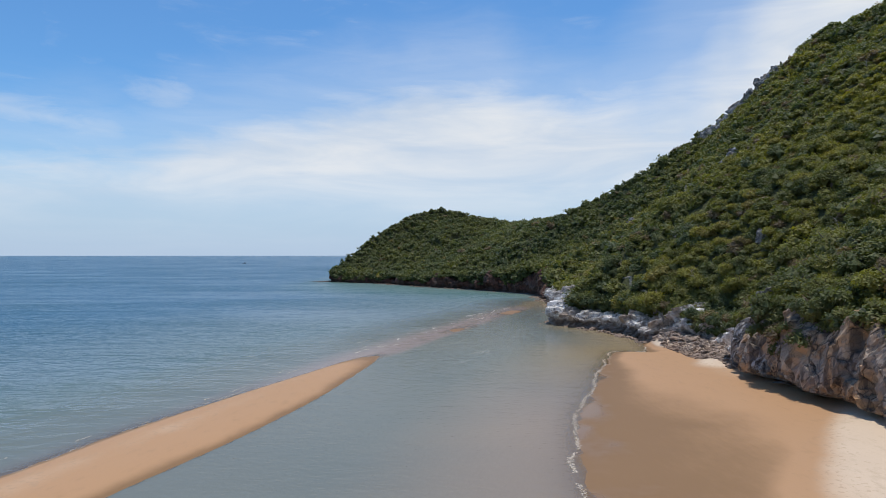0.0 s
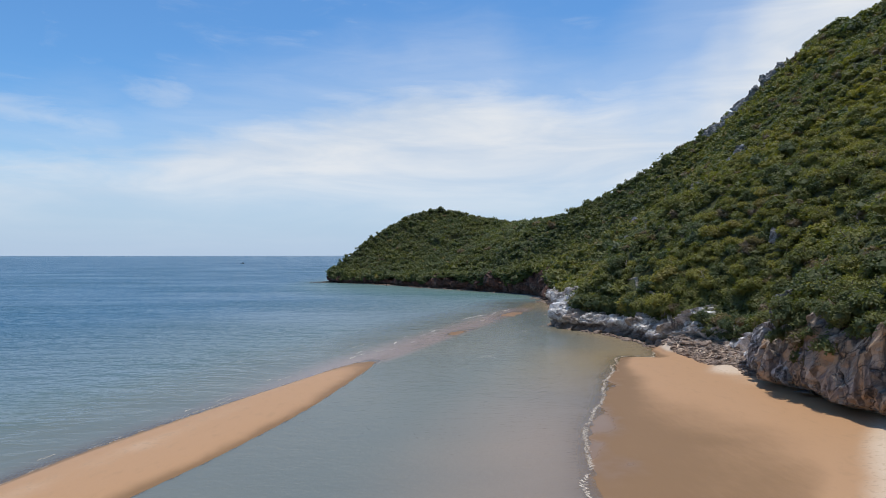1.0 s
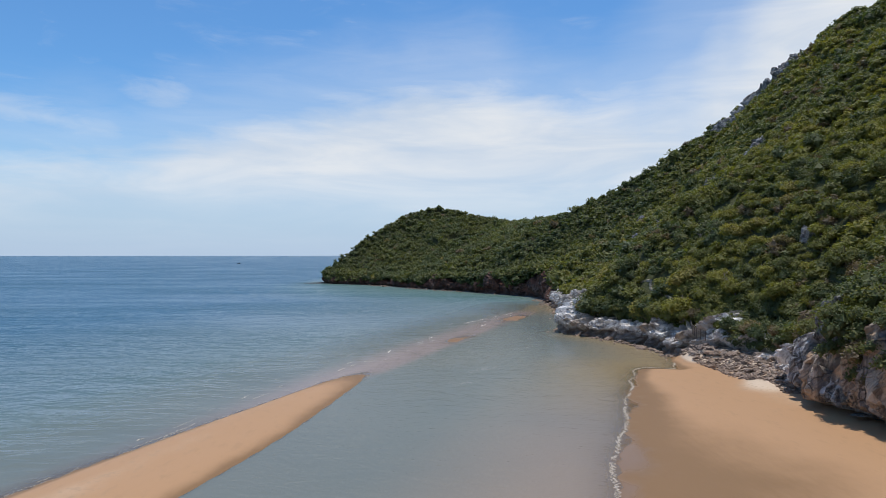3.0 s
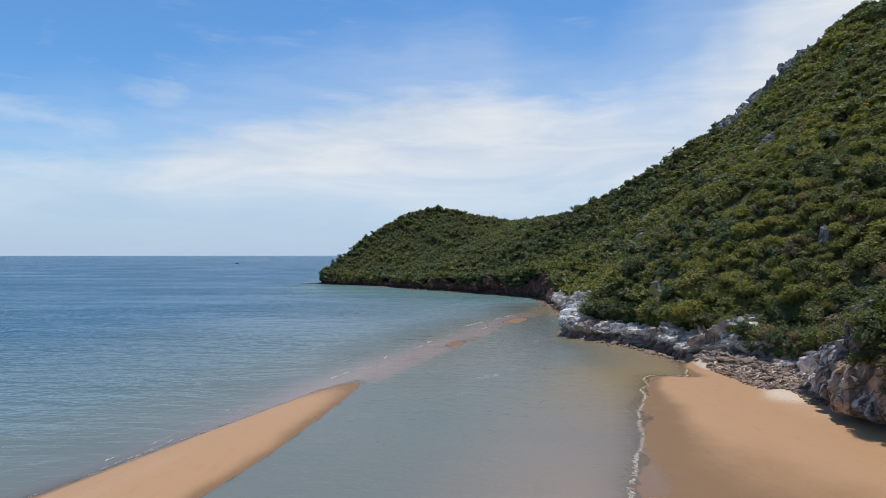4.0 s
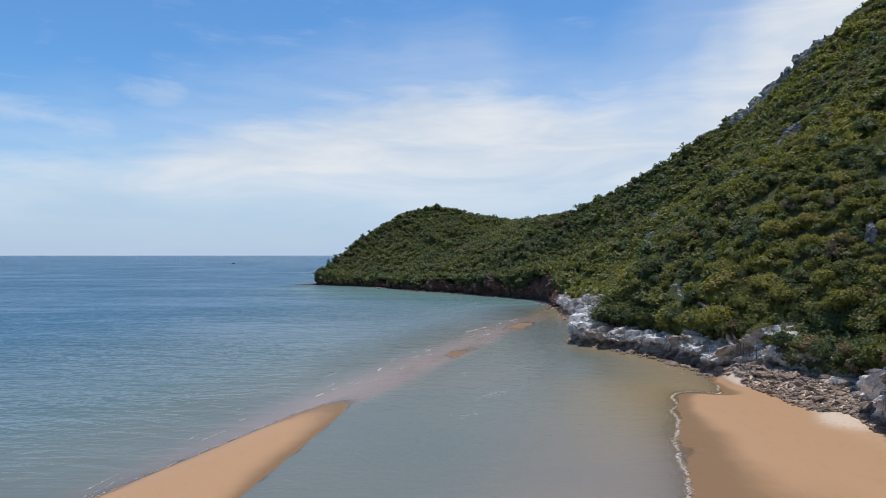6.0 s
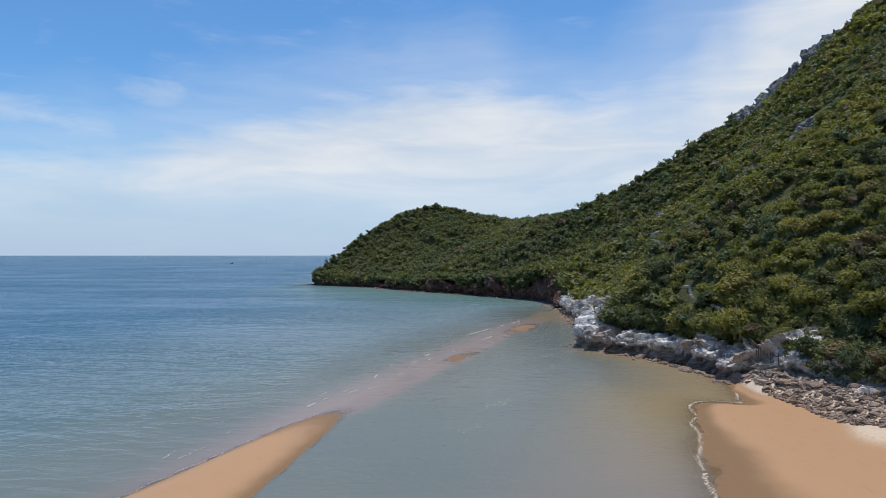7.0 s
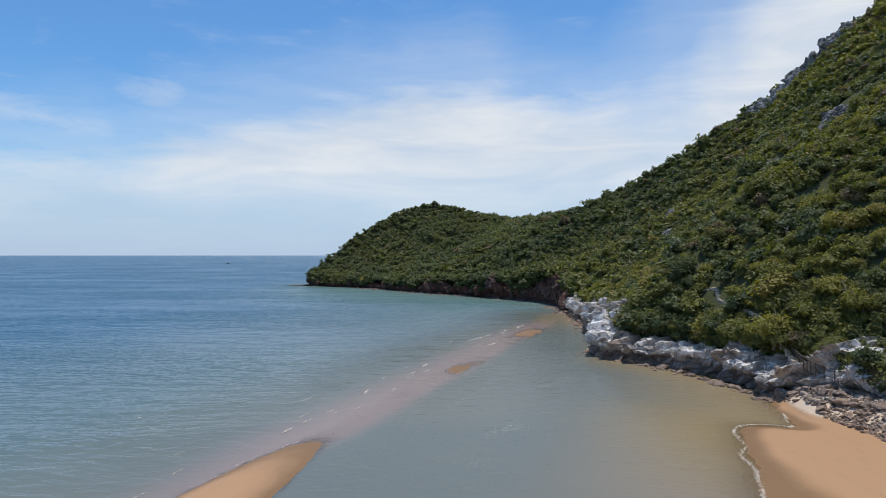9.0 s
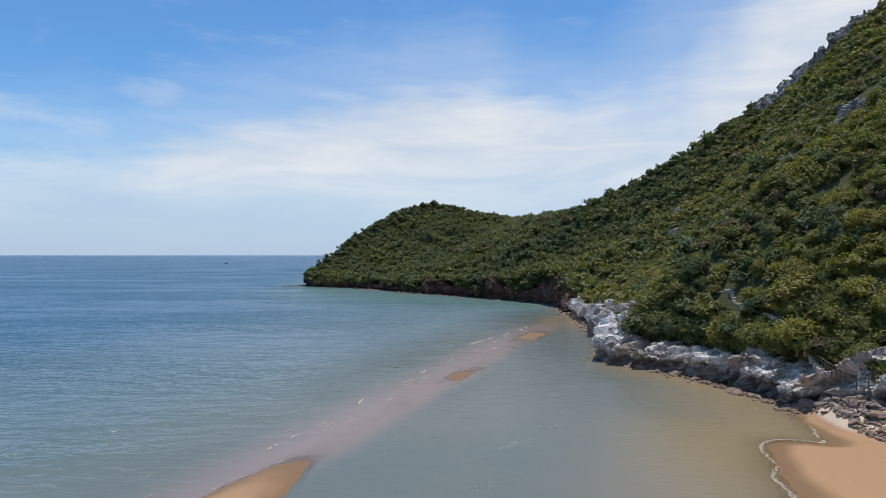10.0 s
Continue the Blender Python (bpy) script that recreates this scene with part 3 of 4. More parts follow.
def rock_band(name, start, end, step, rows, profile, mat, rough, label, seed, cave=None, sway=1.0, block=1.0, upright=False, joint=0.5, slab=0.0, fine=1.0):
    """A band of rock along the coast between two values of y, over the shape of a profile, broken by noise along tilted beds."""
    line = spline(COAST, step)
    peak = np.argmin(np.abs(line[:, 1] - start)), np.argmin(np.abs(line[:, 1] - end))
    line = line[peak[0]:peak[1] + 1]
    n = coast_normals(line)
    n = np.stack([np.convolve(np.pad(n[:, k], 4, "edge"), np.ones(9) / 9, "valid") for k in (0, 1)], 1)
    v = np.linspace(0, len(profile) - 1, rows)
    po, pz = (np.interp(v, np.arange(len(profile)), [q[k] for q in profile]) for k in (0, 1))
    along = np.arange(len(line)) * step
    tall = line[:, 2] * (1 + 0.34 * sway * value_noise(along / 5.5, 0.0, 0.0, seed) + 0.14 * sway * value_noise(along / 1.9, 3.0, 0.0, seed))
    bay = sway * (1.2 * value_noise(along / 8.0, 7.0, 0.0, seed) + 0.5 * value_noise(along / 3.0, 9.0, 0.0, seed))
    ends = smooth(0, 6, np.arange(len(line)) * step) * smooth(0, 6, (len(line) - 1 - np.arange(len(line))) * step)
    tall = tall * (0.75 + 0.25 * ends)
    deep = np.zeros(len(line))
    if cave:
        deep = np.exp(-((line[:, 1] - cave[0]) / cave[1]) ** 2) * cave[2]
    o = po[None, :] - deep[:, None] * np.exp(-((pz[None, :] - 0.25) / 0.28) ** 2)
    o = o + bay[:, None]
    x = line[:, 0, None] + n[:, 0, None] * o
    y = line[:, 1, None] + n[:, 1, None] * o
    z = tall[:, None] * pz[None, :] + 0.0 * o
    # slabs that dip along the shore, broken across
    bed = 0.21 * x - 0.67 * y - 0.71 * z
    dip = 0.21 * x - 0.67 * y + 0.71 * z
    out = 0.94 * x + 0.33 * y
    if upright:
        bed, dip = 0.3 * x - 0.95 * y - 0.25 * z, z + 0.2 * y
    big, gap_a = facets(bed / (1.9 * block), dip / (4.6 * block), out / (2.8 * block), seed)
    small, gap_b = facets(bed / 0.62, dip / 2.0, out / 1.2, seed + 20)
    chip = facets(bed / 0.33, dip / 0.8, out / 0.6, seed + 40)[0]
    lump = fbm(x / 6.5, y / 6.5, z / 5.0, 2, seed + 3)
    lap = bed / (2.3 * block) + 0.5 * fbm(x / 4, y / 4, z / 4, 2, seed + 9)
    lap = (lap - np.floor(lap)) ** 1.6 - 0.4                  # slabs that overlap like shingles
    big = big + slab * lap
    push = rough * (0.85 * big + fine * 0.36 * small + fine * 0.14 * chip + 0.6 * lump - joint * (smooth(0.09, 0.0, gap_a) + 0.35 * smooth(0.09, 0.0, gap_b)))
    fade = smooth(-0.2, 0.12, pz)[None, :] * np.ones_like(push)
    x = x + n[:, 0, None] * push * fade
    y = y + n[:, 1, None] * push * fade
    z = z + 0.5 * rough * (0.45 * small + 0.9 * big + 0.5 * lump) * smooth(0.25, 0.6, pz)[None, :]
    ob = mesh_object(name, np.stack([x.ravel(), y.ravel(), z.ravel()], 1), grid_faces(len(line), rows)[:, ::-1], [mat])
    return tagged(ob, label, "cliff", kind="structure")


rock_band("cliff_corner", 68, 87, 0.20, 56, CLIFF, FLUTED_ROCK, 0.95, "pale grey fluted limestone buttress at the end of the cliff", 13, sway=0.8, block=0.9, upright=True)
rock_band("cliff_near", -50, 76, 0.27, 52, CLIFF, GOLD_ROCK, 0.72, "overhanging golden and grey limestone cliff above the beach", 11, sway=0.6, block=1.15, upright=True, joint=0.3)
rock_band("cliff_ledge", 78, 141, 0.17, 60, LEDGE, GREY_ROCK, 1.0, "pale grey limestone ledge with dark undercut foot", 23, (99, 4.5, 2.0), sway=1.3, block=0.95, joint=0.8, slab=0.9, fine=0.9)
rock_band("cliff_point", 135, 216, 0.28, 44, LEDGE, GREY_ROCK, 1.2, "whitish weathered limestone rocks along the waterline", 31, block=1.0, joint=0.7, slab=0.9, fine=0.9)
rock_band("cliff_red", 208, 348, 0.8, 26, STEEP, RED_ROCK, 1.15, "dark reddish-brown sea cliff at the headland foot", 47, block=1.3, upright=True)


def boulder_mesh(seed, mat, flatten, worn=True):
    rng = random.Random(seed)
    bm = bmesh.new()
    for _ in range(15):
        v = Vector((rng.gauss(0, 1), rng.gauss(0, 1), rng.gauss(0, 1))).normalized() * rng.uniform(0.8, 1.0)
        bm.verts.new((v.x * 0.62, v.y * 0.45, v.z * flatten))
    out = bmesh.ops.convex_hull(bm, input=bm.verts)
    bmesh.ops.delete(bm, geom=[v for v in out["geom_interior"] if isinstance(v, bmesh.types.BMVert)], context="VERTS")
    if worn:
        bmesh.ops.bevel(bm, geom=list(bm.edges), offset=0.03, segments=1, profile=0.5, affect="EDGES", clamp_overlap=True)
    me = bpy.data.meshes.new("rock")
    bm.to_mesh(me)
    bm.free()
    me.materials.append(mat)
    return me


def mesh_arrays(me):
    v = np.empty(len(me.vertices) * 3, np.float32)
    me.vertices.foreach_get("co", v)
    me.calc_loop_triangles()
    f = np.empty(len(me.loop_triangles) * 3, np.int32)
    me.loop_triangles.foreach_get("vertices", f)
    return v.reshape(-1, 3), f.reshape(-1, 3)


def turns(rng, n, lean, yaw=None):
    """n random rotations about z with a small lean, as matrices."""
    a, b, c = rng.uniform(0, 6.283, n) if yaw is None else yaw, rng.uniform(-lean, lean, n), rng.uniform(-lean, lean, n)
    ca, sa, cb, sb, cc, sc = np.cos(a), np.sin(a), np.cos(b), np.sin(b), np.cos(c), np.sin(c)
    m = np.empty((n, 3, 3))
    m[:, 0] = np.stack([ca * cb, ca * sb * sc - sa * cc, ca * sb * cc + sa * sc], 1)
    m[:, 1] = np.stack([sa * cb, sa * sb * sc + ca * cc, sa * sb * cc - ca * sc], 1)
    m[:, 2] = np.stack([-sb, cb * sc, cb * cc], 1)
    return m


def scatter(name, templates, pos, scale, rng, lean, mats, tint=None, yaw=None):
    """Many copies of small templates joined into one mesh."""
    vs, fs, ts, base = [], [], [], 0
    kind = rng.integers(0, len(templates), len(pos))
    for k, (v, f) in enumerate(templates):
        pick = np.nonzero(kind == k)[0]
        if not len(pick):
            continue
        m = turns(rng, len(pick), lean, None if yaw is None else yaw[pick])
        w = np.einsum("nij,nvj->nvi", m, v[None] * scale[pick].reshape(len(pick), 1, -1)) + pos[pick][:, None, :]
        vs.append(w.reshape(-1, 3))
        fs.append((f[None] + (np.arange(len(pick)) * len(v))[:, None, None]).reshape(-1, f.shape[1]) + base)
        base += len(pick) * len(v)
        if tint is not None:
            ts.append(np.repeat(tint[pick], len(v)))
    extra = {"tint": np.concatenate(ts)} if tint is not None else None
    return mesh_object(name, np.vstack(vs), np.vstack(fs), mats, attributes=extra)


BOULDER_MAT = limestone_material("fallen_limestone", (0.46, 0.365, 0.30), (0.255, 0.19, 0.15), (0.09, 0.068, 0.055), (0.34, 0.235, 0.165), (0.25, 0.175, 0.13))
BOULDERS = [boulder_mesh(100 + k, BOULDER_MAT, (0.24, 0.34, 0.42, 0.30)[k % 4]) for k in range(8)]


CHIPS = [boulder_mesh(200 + k, BOULDER_MAT, (0.24, 0.34, 0.42, 0.30)[k % 4], False) for k in range(8)]


def make_boulders():
    rng = np.random.default_rng(5)
    line = spline(COAST, 0.25)
    n = coast_normals(line)
    # single rocks on the sand and in the shallows
    near = np.nonzero((line[:, 1] > 83) & (line[:, 1] < 146))[0]
    near = np.concatenate([near, near[line[near, 1] < 108]])
    made = 0
    while made < 290:
        i = rng.choice(near)
        wide = np.interp(line[i, 1], [81, 86, 91, 101, 106, 110], [1.5, 5.0, 6.0, 5.0, 2.4, 0.0])       # apron of the recess
        off = rng.uniform(0.2, wide) if wide > 2 else abs(rng.normal(0, 1.0)) * 1.3 + 0.3
        size = min(0.40 * math.exp(rng.normal(0.0, 0.45)), 1.0) * (1.25 if off < max(1.4, 0.6 * wide) else 0.85)
        x, y = line[i, :2] + n[i] * off
        z = heights([x], [y])[0][0]
        ob = new("rock", BOULDERS[rng.integers(0, 8)])
        s = size * (1.65 if y < 112 else 1.5)
        ob.matrix_world = pose(x, y, max(z, -0.25) + 0.12 * s, rng.uniform(-14, 14), rng.uniform(-14, 14), rng.uniform(0, 360)) @ Matrix.Diagonal((s, s, s, 1))
        tagged(ob, "angular brown-grey fallen limestone rock at the cliff foot", "rock", "fallen rocks along the cliff foot")
        made += 1
    # rubble further along and between
    far = np.nonzero((line[:, 1] > 62) & (line[:, 1] < 348) & (line[:, 1] > 80))[0]
    heap = far[line[far, 1] < 112]
    i = np.concatenate([rng.choice(far, 2100), rng.choice(heap, 2300)])
    ledge = value_noise(line[i, 0] / 9, line[i, 1] / 9, 0.0, 35) + 0.4 * rng.normal(0, 1, len(i))
    i = i[(line[i, 1] < 225) | (ledge > 0.25)]
    off = np.abs(rng.normal(0, 1, len(i))) * np.where(line[i, 1] > 200, 2.2, 1.3) - 0.4
    off = np.where((line[i, 1] < 104), rng.uniform(0, 1, len(i)) * np.interp(line[i, 1], [81, 86, 91, 101, 106], [1.5, 5.0, 6.0, 5.0, 2.4]), off)
    xy = line[i, :2] + n[i] * off[:, None]
    z = np.maximum(heights(xy[:, 0], xy[:, 1])[0], -0.12)
    size = np.clip(0.38 * np.exp(rng.normal(0, 0.45, len(i))), 0.15, 1.2) * np.where(line[i, 1] > 150, 2.0, 0.9)
    ob = scatter("rubble", [mesh_arrays(b) for b in CHIPS], np.column_stack([xy, z + 0.05 * size]), size, rng, 0.3, [BOULDER_MAT])
    tagged(ob, "brown-grey limestone rubble at the water's edge", "rubble", kind="stuff")
    # low dark reef off the tip of the headland
    m = 60
    t = rng.uniform(0, 1, m)
    p = np.column_stack([-60 - 9 * t + rng.normal(0, 0.8, m), 346 - 2 * t + rng.normal(0, 1.2, m), np.full(m, -0.1)])
    ob = scatter("reef", [mesh_arrays(b) for b in CHIPS], p, rng.uniform(1.0, 2.6, m) * (1.1 - 0.6 * t), rng, 0.2, [RED_ROCK])
    tagged(ob, "low dark reef rocks off the headland tip", "reef", kind="stuff")


make_boulders()


def outcrop(x, y, size, seed, sink=0.2, turn=35):
    """A crag that stands out of the scrub."""
    bm = bmesh.new()
    bmesh.ops.create_icosphere(bm, subdivisions=5, radius=1.0)
    c = np.array([v.co[:] for v in bm.verts])
    sx, sy, sz = size
    p = c * (sx, sy, sz)
    bed = p[:, 0] * 0.5 + p[:, 1] * 0.3 + p[:, 2] * 0.8
    unit = min(size)
    big, gap = facets(bed / (0.7 * unit), p[:, 1] / (0.9 * unit), (p[:, 0] - p[:, 2]) / (1.1 * unit), seed)
    little, gap_b = facets(bed / (0.26 * unit), p[:, 1] / (0.5 * unit), (p[:, 0] - p[:, 2]) / (0.45 * unit), seed + 9)
    r = 0.20 * big - 0.16 * smooth(0.12, 0.0, gap) + 0.07 * little - 0.05 * smooth(0.1, 0.0, gap_b) + 0.25 * fbm(c[:, 0] * 1.4, c[:, 1] * 1.4, c[:, 2] * 1.4, 3, seed + 5)
    p = p * (1 + r)[:, None]
    for v, q in zip(bm.verts, p):
        v.co = q
    me = bpy.data.meshes.new("crag")
    bm.to_mesh(me)
    bm.free()
    me.materials.append(CRAG_ROCK)
    ob = new("crag", me)
    z = heights([x], [y])[0][0]
    d, i = nearest(np.array([x]), np.array([y]), COAST_LINE)
    if d[0] < 6:
        z = max(z, COAST_LINE[i[0], 2] * 0.9)
    ob.matrix_world = pose(x, y, z - sink * sz, 0, 0, turn)
    return tagged(ob, "grey jagged limestone crag rising out of the scrub", "crag", "crags on the hillside")


# x, y, half sizes, turn, share sunk into the hill
CRAGS = [(71, 157.5, (2.6, 2.0, 2.6), 10, 0.45), (75.5, 161.5, (2.8, 1.7, 2.2), -20, 0.45), (67.8, 154.5, (2.0, 1.4, 2.0), 60, 0.45), (73, 155, (1.5, 1.1, 1.5), 20, 0.4), (52, 104, (1.5, 1.2, 1.7), 35, 0.3),
         (38.3, 76.6, (1.3, 1.2, 2.8), 35, -0.35), (44.2, 81.5, (1.7, 1.5, 2.6), 20, 0.1), (98.5, 233.5, (4.8, 3.4, 3.8), -42, 0.72), (102, 230.5, (5.4, 3.8, 4.9), -45, 0.72), (105.5, 227.5, (5.8, 4.0, 5.5), -47, 0.72),
         (109, 224.5, (5.8, 4.0, 5.7), -47, 0.73), (112.5, 221, (5.6, 3.8, 5.3), -50, 0.73), (116, 217.5, (4.8, 3.5, 4.6), -50, 0.73),
         (61, 158, (1.5, 1.2, 1.6), 35, 0.4), (57, 200, (1.6, 1.4, 2.2), 35, 0.35), (63, 214, (1.8, 1.4, 2.0), 35, 0.35)]
for k, (cx, cy, cs, turn, sink) in enumerate(CRAGS):
    outcrop(cx, cy, cs, 60 + k, sink, turn)

# ---------------------------------------------------------------- way up the hill
STAIR = [(37.4, 109.5, 3.9), (37.9, 112, 4.6), (38.3, 116, 6.6), (38.0, 121, 7.8), (37.4, 125.5, 8.6), (37.3, 127.5, 9.2), (37.9, 129.4, 10.2), (37.0, 131.2, 10.9), (36.9, 132.5, 11.7)]
STAIR_LINE = spline(STAIR, 0.42)


# ---------------------------------------------------------------- scrub and trees
def core(radius, centre, rng):
    v = np.array([(1, 0, 0), (-1, 0, 0), (0, 1, 0), (0, -1, 0), (0, 0, 1), (0, 0, -1)], float) * radius * rng.uniform(0.8, 1.25, (6, 1)) + centre
    f = np.array([(0, 2, 4), (2, 1, 4), (1, 3, 4), (3, 0, 4), (2, 0, 5), (1, 2, 5), (3, 1, 5), (0, 3, 5)])
    return v, f


def crown_arrays(seed, lumps, leaves, leaf, spread=0.55, low=0.15):
    """A crown of about 1 m radius: leafy sprays round several lumps, as triangles."""
    rng = np.random.default_rng(seed)
    vs, fs, base = [], [], 0
    cs, rs = [], []
    for k in range(lumps):
        a, r = rng.uniform(0, 6.283), spread * math.sqrt(rng.uniform(0, 1))
        cs.append(np.array([r * math.cos(a), r * math.sin(a), rng.uniform(low, 0.75) * (1 - 0.5 * r)]))
        rs.append(rng.uniform(0.30, 0.50))
        v, f = core(rs[-1] * 0.8, cs[-1], rng)
        vs.append(v)
        fs.append(f + base)
        base += len(v)
    for k in range(leaves):
        i = rng.integers(0, lumps)
        d = rng.normal(0, 1, 3)
        d[2] = abs(d[2]) - 0.3
        d /= np.linalg.norm(d)
        p = cs[i] + d * rs[i] * rng.uniform(0.8, 1.3) * (1, 1, 0.9)
        up = d * 0.55 + (0, 0, 0.7) + rng.normal(0, 0.42, 3)
        up /= np.linalg.norm(up)
        s = np.cross(up, rng.normal(0, 1, 3))
        s /= np.linalg.norm(s)
        t = np.cross(up, s)
        w, h = leaf * rng.uniform(0.6, 1.2), leaf * rng.uniform(1.0, 1.8)
        vs.append(np.array([p - t * h * 0.5 - s * w * 0.5, p - t * h * 0.4 + s * w * 0.5, p + t * h * 0.6 + up * h * rng.uniform(-0.3, 0.2)]))
        fs.append(np.array([[0, 1, 2]]) + base)
        base += 3
    return np.vstack(vs), np.vstack(fs)


def tints(rng, x, y):
    """Which green a shrub has: stands of one kind, with single dry or pale ones between; some shade and haze are put
    into the tint.
    """
    # headland: greener, with distance haze put into a cooler, evener tint
    far = smooth(190, 260, y)
    # near slope: browner scrub, with its deeper shade put into the tint
    near = smooth(112, 78, y)
    t = 0.36 - 0.17 * far - 0.17 * near + (0.32 - 0.20 * far) * fbm(x / 14, y / 14, 0.0, 3, 77) + rng.normal(0, 0.13, len(x)) * (1 - 0.6 * far)
    t = np.where(rng.uniform(0, 1, len(x)) < 0.07 - 0.05 * far + 0.07 * near, rng.uniform(0.9, 1.0, len(x)), np.clip(t, 0, 0.88))
    return np.where(rng.uniform(0, 1, len(x)) < 0.12, rng.uniform(0.0, 0.12, len(x)), t)


def scrub_places(rng, x0, x1, y0, y1, gap, inland=999.0):
    x, y = (q.ravel() for q in np.meshgrid(np.arange(x0, x1, gap), np.arange(y0, y1, gap), indexing="ij"))
    x, y = x + rng.uniform(-0.55, 0.55, len(x)) * gap, y + rng.uniform(-0.55, 0.55, len(x)) * gap
    keep = (x < 0.74 * y + 12) & (y < 402)
    x, y = x[keep], y[keep]
    z, s, b, w, off = heights(x, y)
    zx, zy = heights(x + 0.6, y)[0], heights(x, y + 0.6)[0]
    steep = np.sqrt(1 + ((zx - z) / 0.6) ** 2 + ((zy - z) / 0.6) ** 2)
    ok = rng.uniform(0, 1, len(x)) < np.minimum(steep, 2.6) / 2.6
    brow = smooth(88, 80, y)
    ok &= s < inland
    brow = np.maximum(brow, 0.9 * smooth(200, 215, y))
    ok &= s > (2.6 + 0.3 * smooth(110, 116, y) * smooth(150, 140, y) - 2.1 * brow) + 1.5 * value_noise(x / 3.5, y / 3.5, 0.0, 5)
    band = LAND[nearest(x, y, LAND)[1], 2]
    z = np.where(s < 5.0, np.maximum(z, band * (0.86 + 0.15 * brow + 0.05 * s)), z)
    clear = np.interp(y, [108, 109, 113, 114.5, 123.5, 124.5, 131, 132.5], [0.6, 0.7, 0.7, 0.2, 0.2, 1.15, 1.0, 0.1])
    ok &= nearest(x, y, STAIR_LINE)[0] > clear
    for cx, cy, cs, _, _ in CRAGS:
        ok &= ((x - cx) / (cs[0] * 1.05)) ** 2 + ((y - cy) / (cs[1] * 1.3)) ** 2 > 1.0
    # the far side of the crest stays bare where nothing shows it
    crest_y = np.interp(x, [-60, -40, -3, 38, 46, 62, 79, 106, 132, 150], [356, 378, 396, 380, 290, 268, 258, 242, 208, 160])
    ok &= y < crest_y + 8
    return x[ok], y[ok], z[ok]


def make_scrub():
    rng = np.random.default_rng(21)
    near = [crown_arrays(300 + k, 6, 410, 0.122) for k in range(9)]
    middle = [crown_arrays(350 + k, 4, 170, 0.205) for k in range(8)]
    far = [crown_arrays(400 + k, 3, 44, 0.30) for k in range(8)]
    for name, spans, gap, temps, size, label in (
            ("scrub_slope", (24, 150, 30, 122), 1.04, near, 1.4, "dense mixed green tropical scrub on the steep hillside"),
            ("scrub_upper_slope", (22, 150, 122, 192), 1.06, middle, 1.4, "dense olive-green tropical scrub high on the hillside"),
            ("scrub_headland", (-64, 150, 192, 402), 0.90, far, 1.50, "dense dark green scrub covering the headland")):
        x, y, z = scrub_places(rng, spans[0], spans[1], spans[2], spans[3], gap)
        if name == "scrub_slope":            # the brow above the rocks is thickest
            ex, ey, ez = scrub_places(rng, 22, 60, 84, 150, 0.78, 8.0)
            x, y, z = np.concatenate([x, ex]), np.concatenate([y, ey]), np.concatenate([z, ez - 0.3])
            drape = spline(COAST, 0.25)                       # bushes that hang over the near cliff
            out = coast_normals(drape)
            for i in np.nonzero((drape[:, 1] > 65) & (drape[:, 1] < 73))[0]:
                o = rng.uniform(-1.0, 1.4)
                x, y = np.append(x, drape[i, 0] + out[i, 0] * o), np.append(y, drape[i, 1] + out[i, 1] * o)
                z = np.append(z, rng.uniform(3.4, 8.0) + 0.7 * abs(drape[i, 1] - 69))
            for i in np.nonzero((drape[:, 1] > 40) & (drape[:, 1] < 66))[0]:
                o = rng.uniform(-2.6, 0.2)
                x, y, z = np.append(x, drape[i, 0] + out[i, 0] * o), np.append(y, drape[i, 1] + out[i, 1] * o), np.append(z, rng.uniform(7.6, 9.4))
            for i in np.nonzero((drape[:, 1] > 86) & (drape[:, 1] < 103))[0]:        # the wall of the recess is half overgrown
                o = rng.uniform(-3.2, 0.1)
                x, y = np.append(x, drape[i, 0] + out[i, 0] * o), np.append(y, drape[i, 1] + out[i, 1] * o)
                z = np.append(z, drape[i, 2] * rng.uniform(0.66, 1.1))
            for i in np.nonzero((drape[:, 1] > 103) & (drape[:, 1] < 150))[0]:
                o = rng.uniform(-5.4, -3.6)
                x, y = np.append(x, drape[i, 0] + out[i, 0] * o), np.append(y, drape[i, 1] + out[i, 1] * o)
                z = np.append(z, drape[i, 2] * rng.uniform(0.7, 0.95))
        if name == "scrub_headland":         # bushes that hang down the face of the sea cliff
            drape = spline(COAST, 0.8)
            out = coast_normals(drape)
            hung = np.nonzero(drape[:, 1] > 216)[0]
            for share in (0.42, 0.55, 0.68, 0.8, 0.92, 1.0):
                veil = value_noise(drape[hung, 0] / 7, drape[hung, 1] / 7, share * 2.2, 61) + 1.3 * (share - 0.55) - 0.9 * np.exp(-((drape[hung, 1] - 229) / 9) ** 2)
                i = hung[veil > 0.12]
                o = 0.9 - 1.5 * share + rng.uniform(-0.3, 0.3, len(i))
                x, y = np.concatenate([x, drape[i, 0] + out[i, 0] * o]), np.concatenate([y, drape[i, 1] + out[i, 1] * o])
                z = np.concatenate([z, drape[i, 2] * share + rng.uniform(-0.3, 0.3, len(i))])
        n = len(x)
        big = size * np.exp(rng.normal(0, 0.27, n))
        tall = big * rng.uniform(0.75, 1.25, n)
        scale = np.column_stack([big, big, tall])
        ob = scatter(name, temps, np.column_stack([x, y, z - 0.25]), scale, rng, 0.25, [LEAF], tint=tints(rng, x, y))
        tagged(ob, label, "scrub", kind="stuff")


make_scrub()


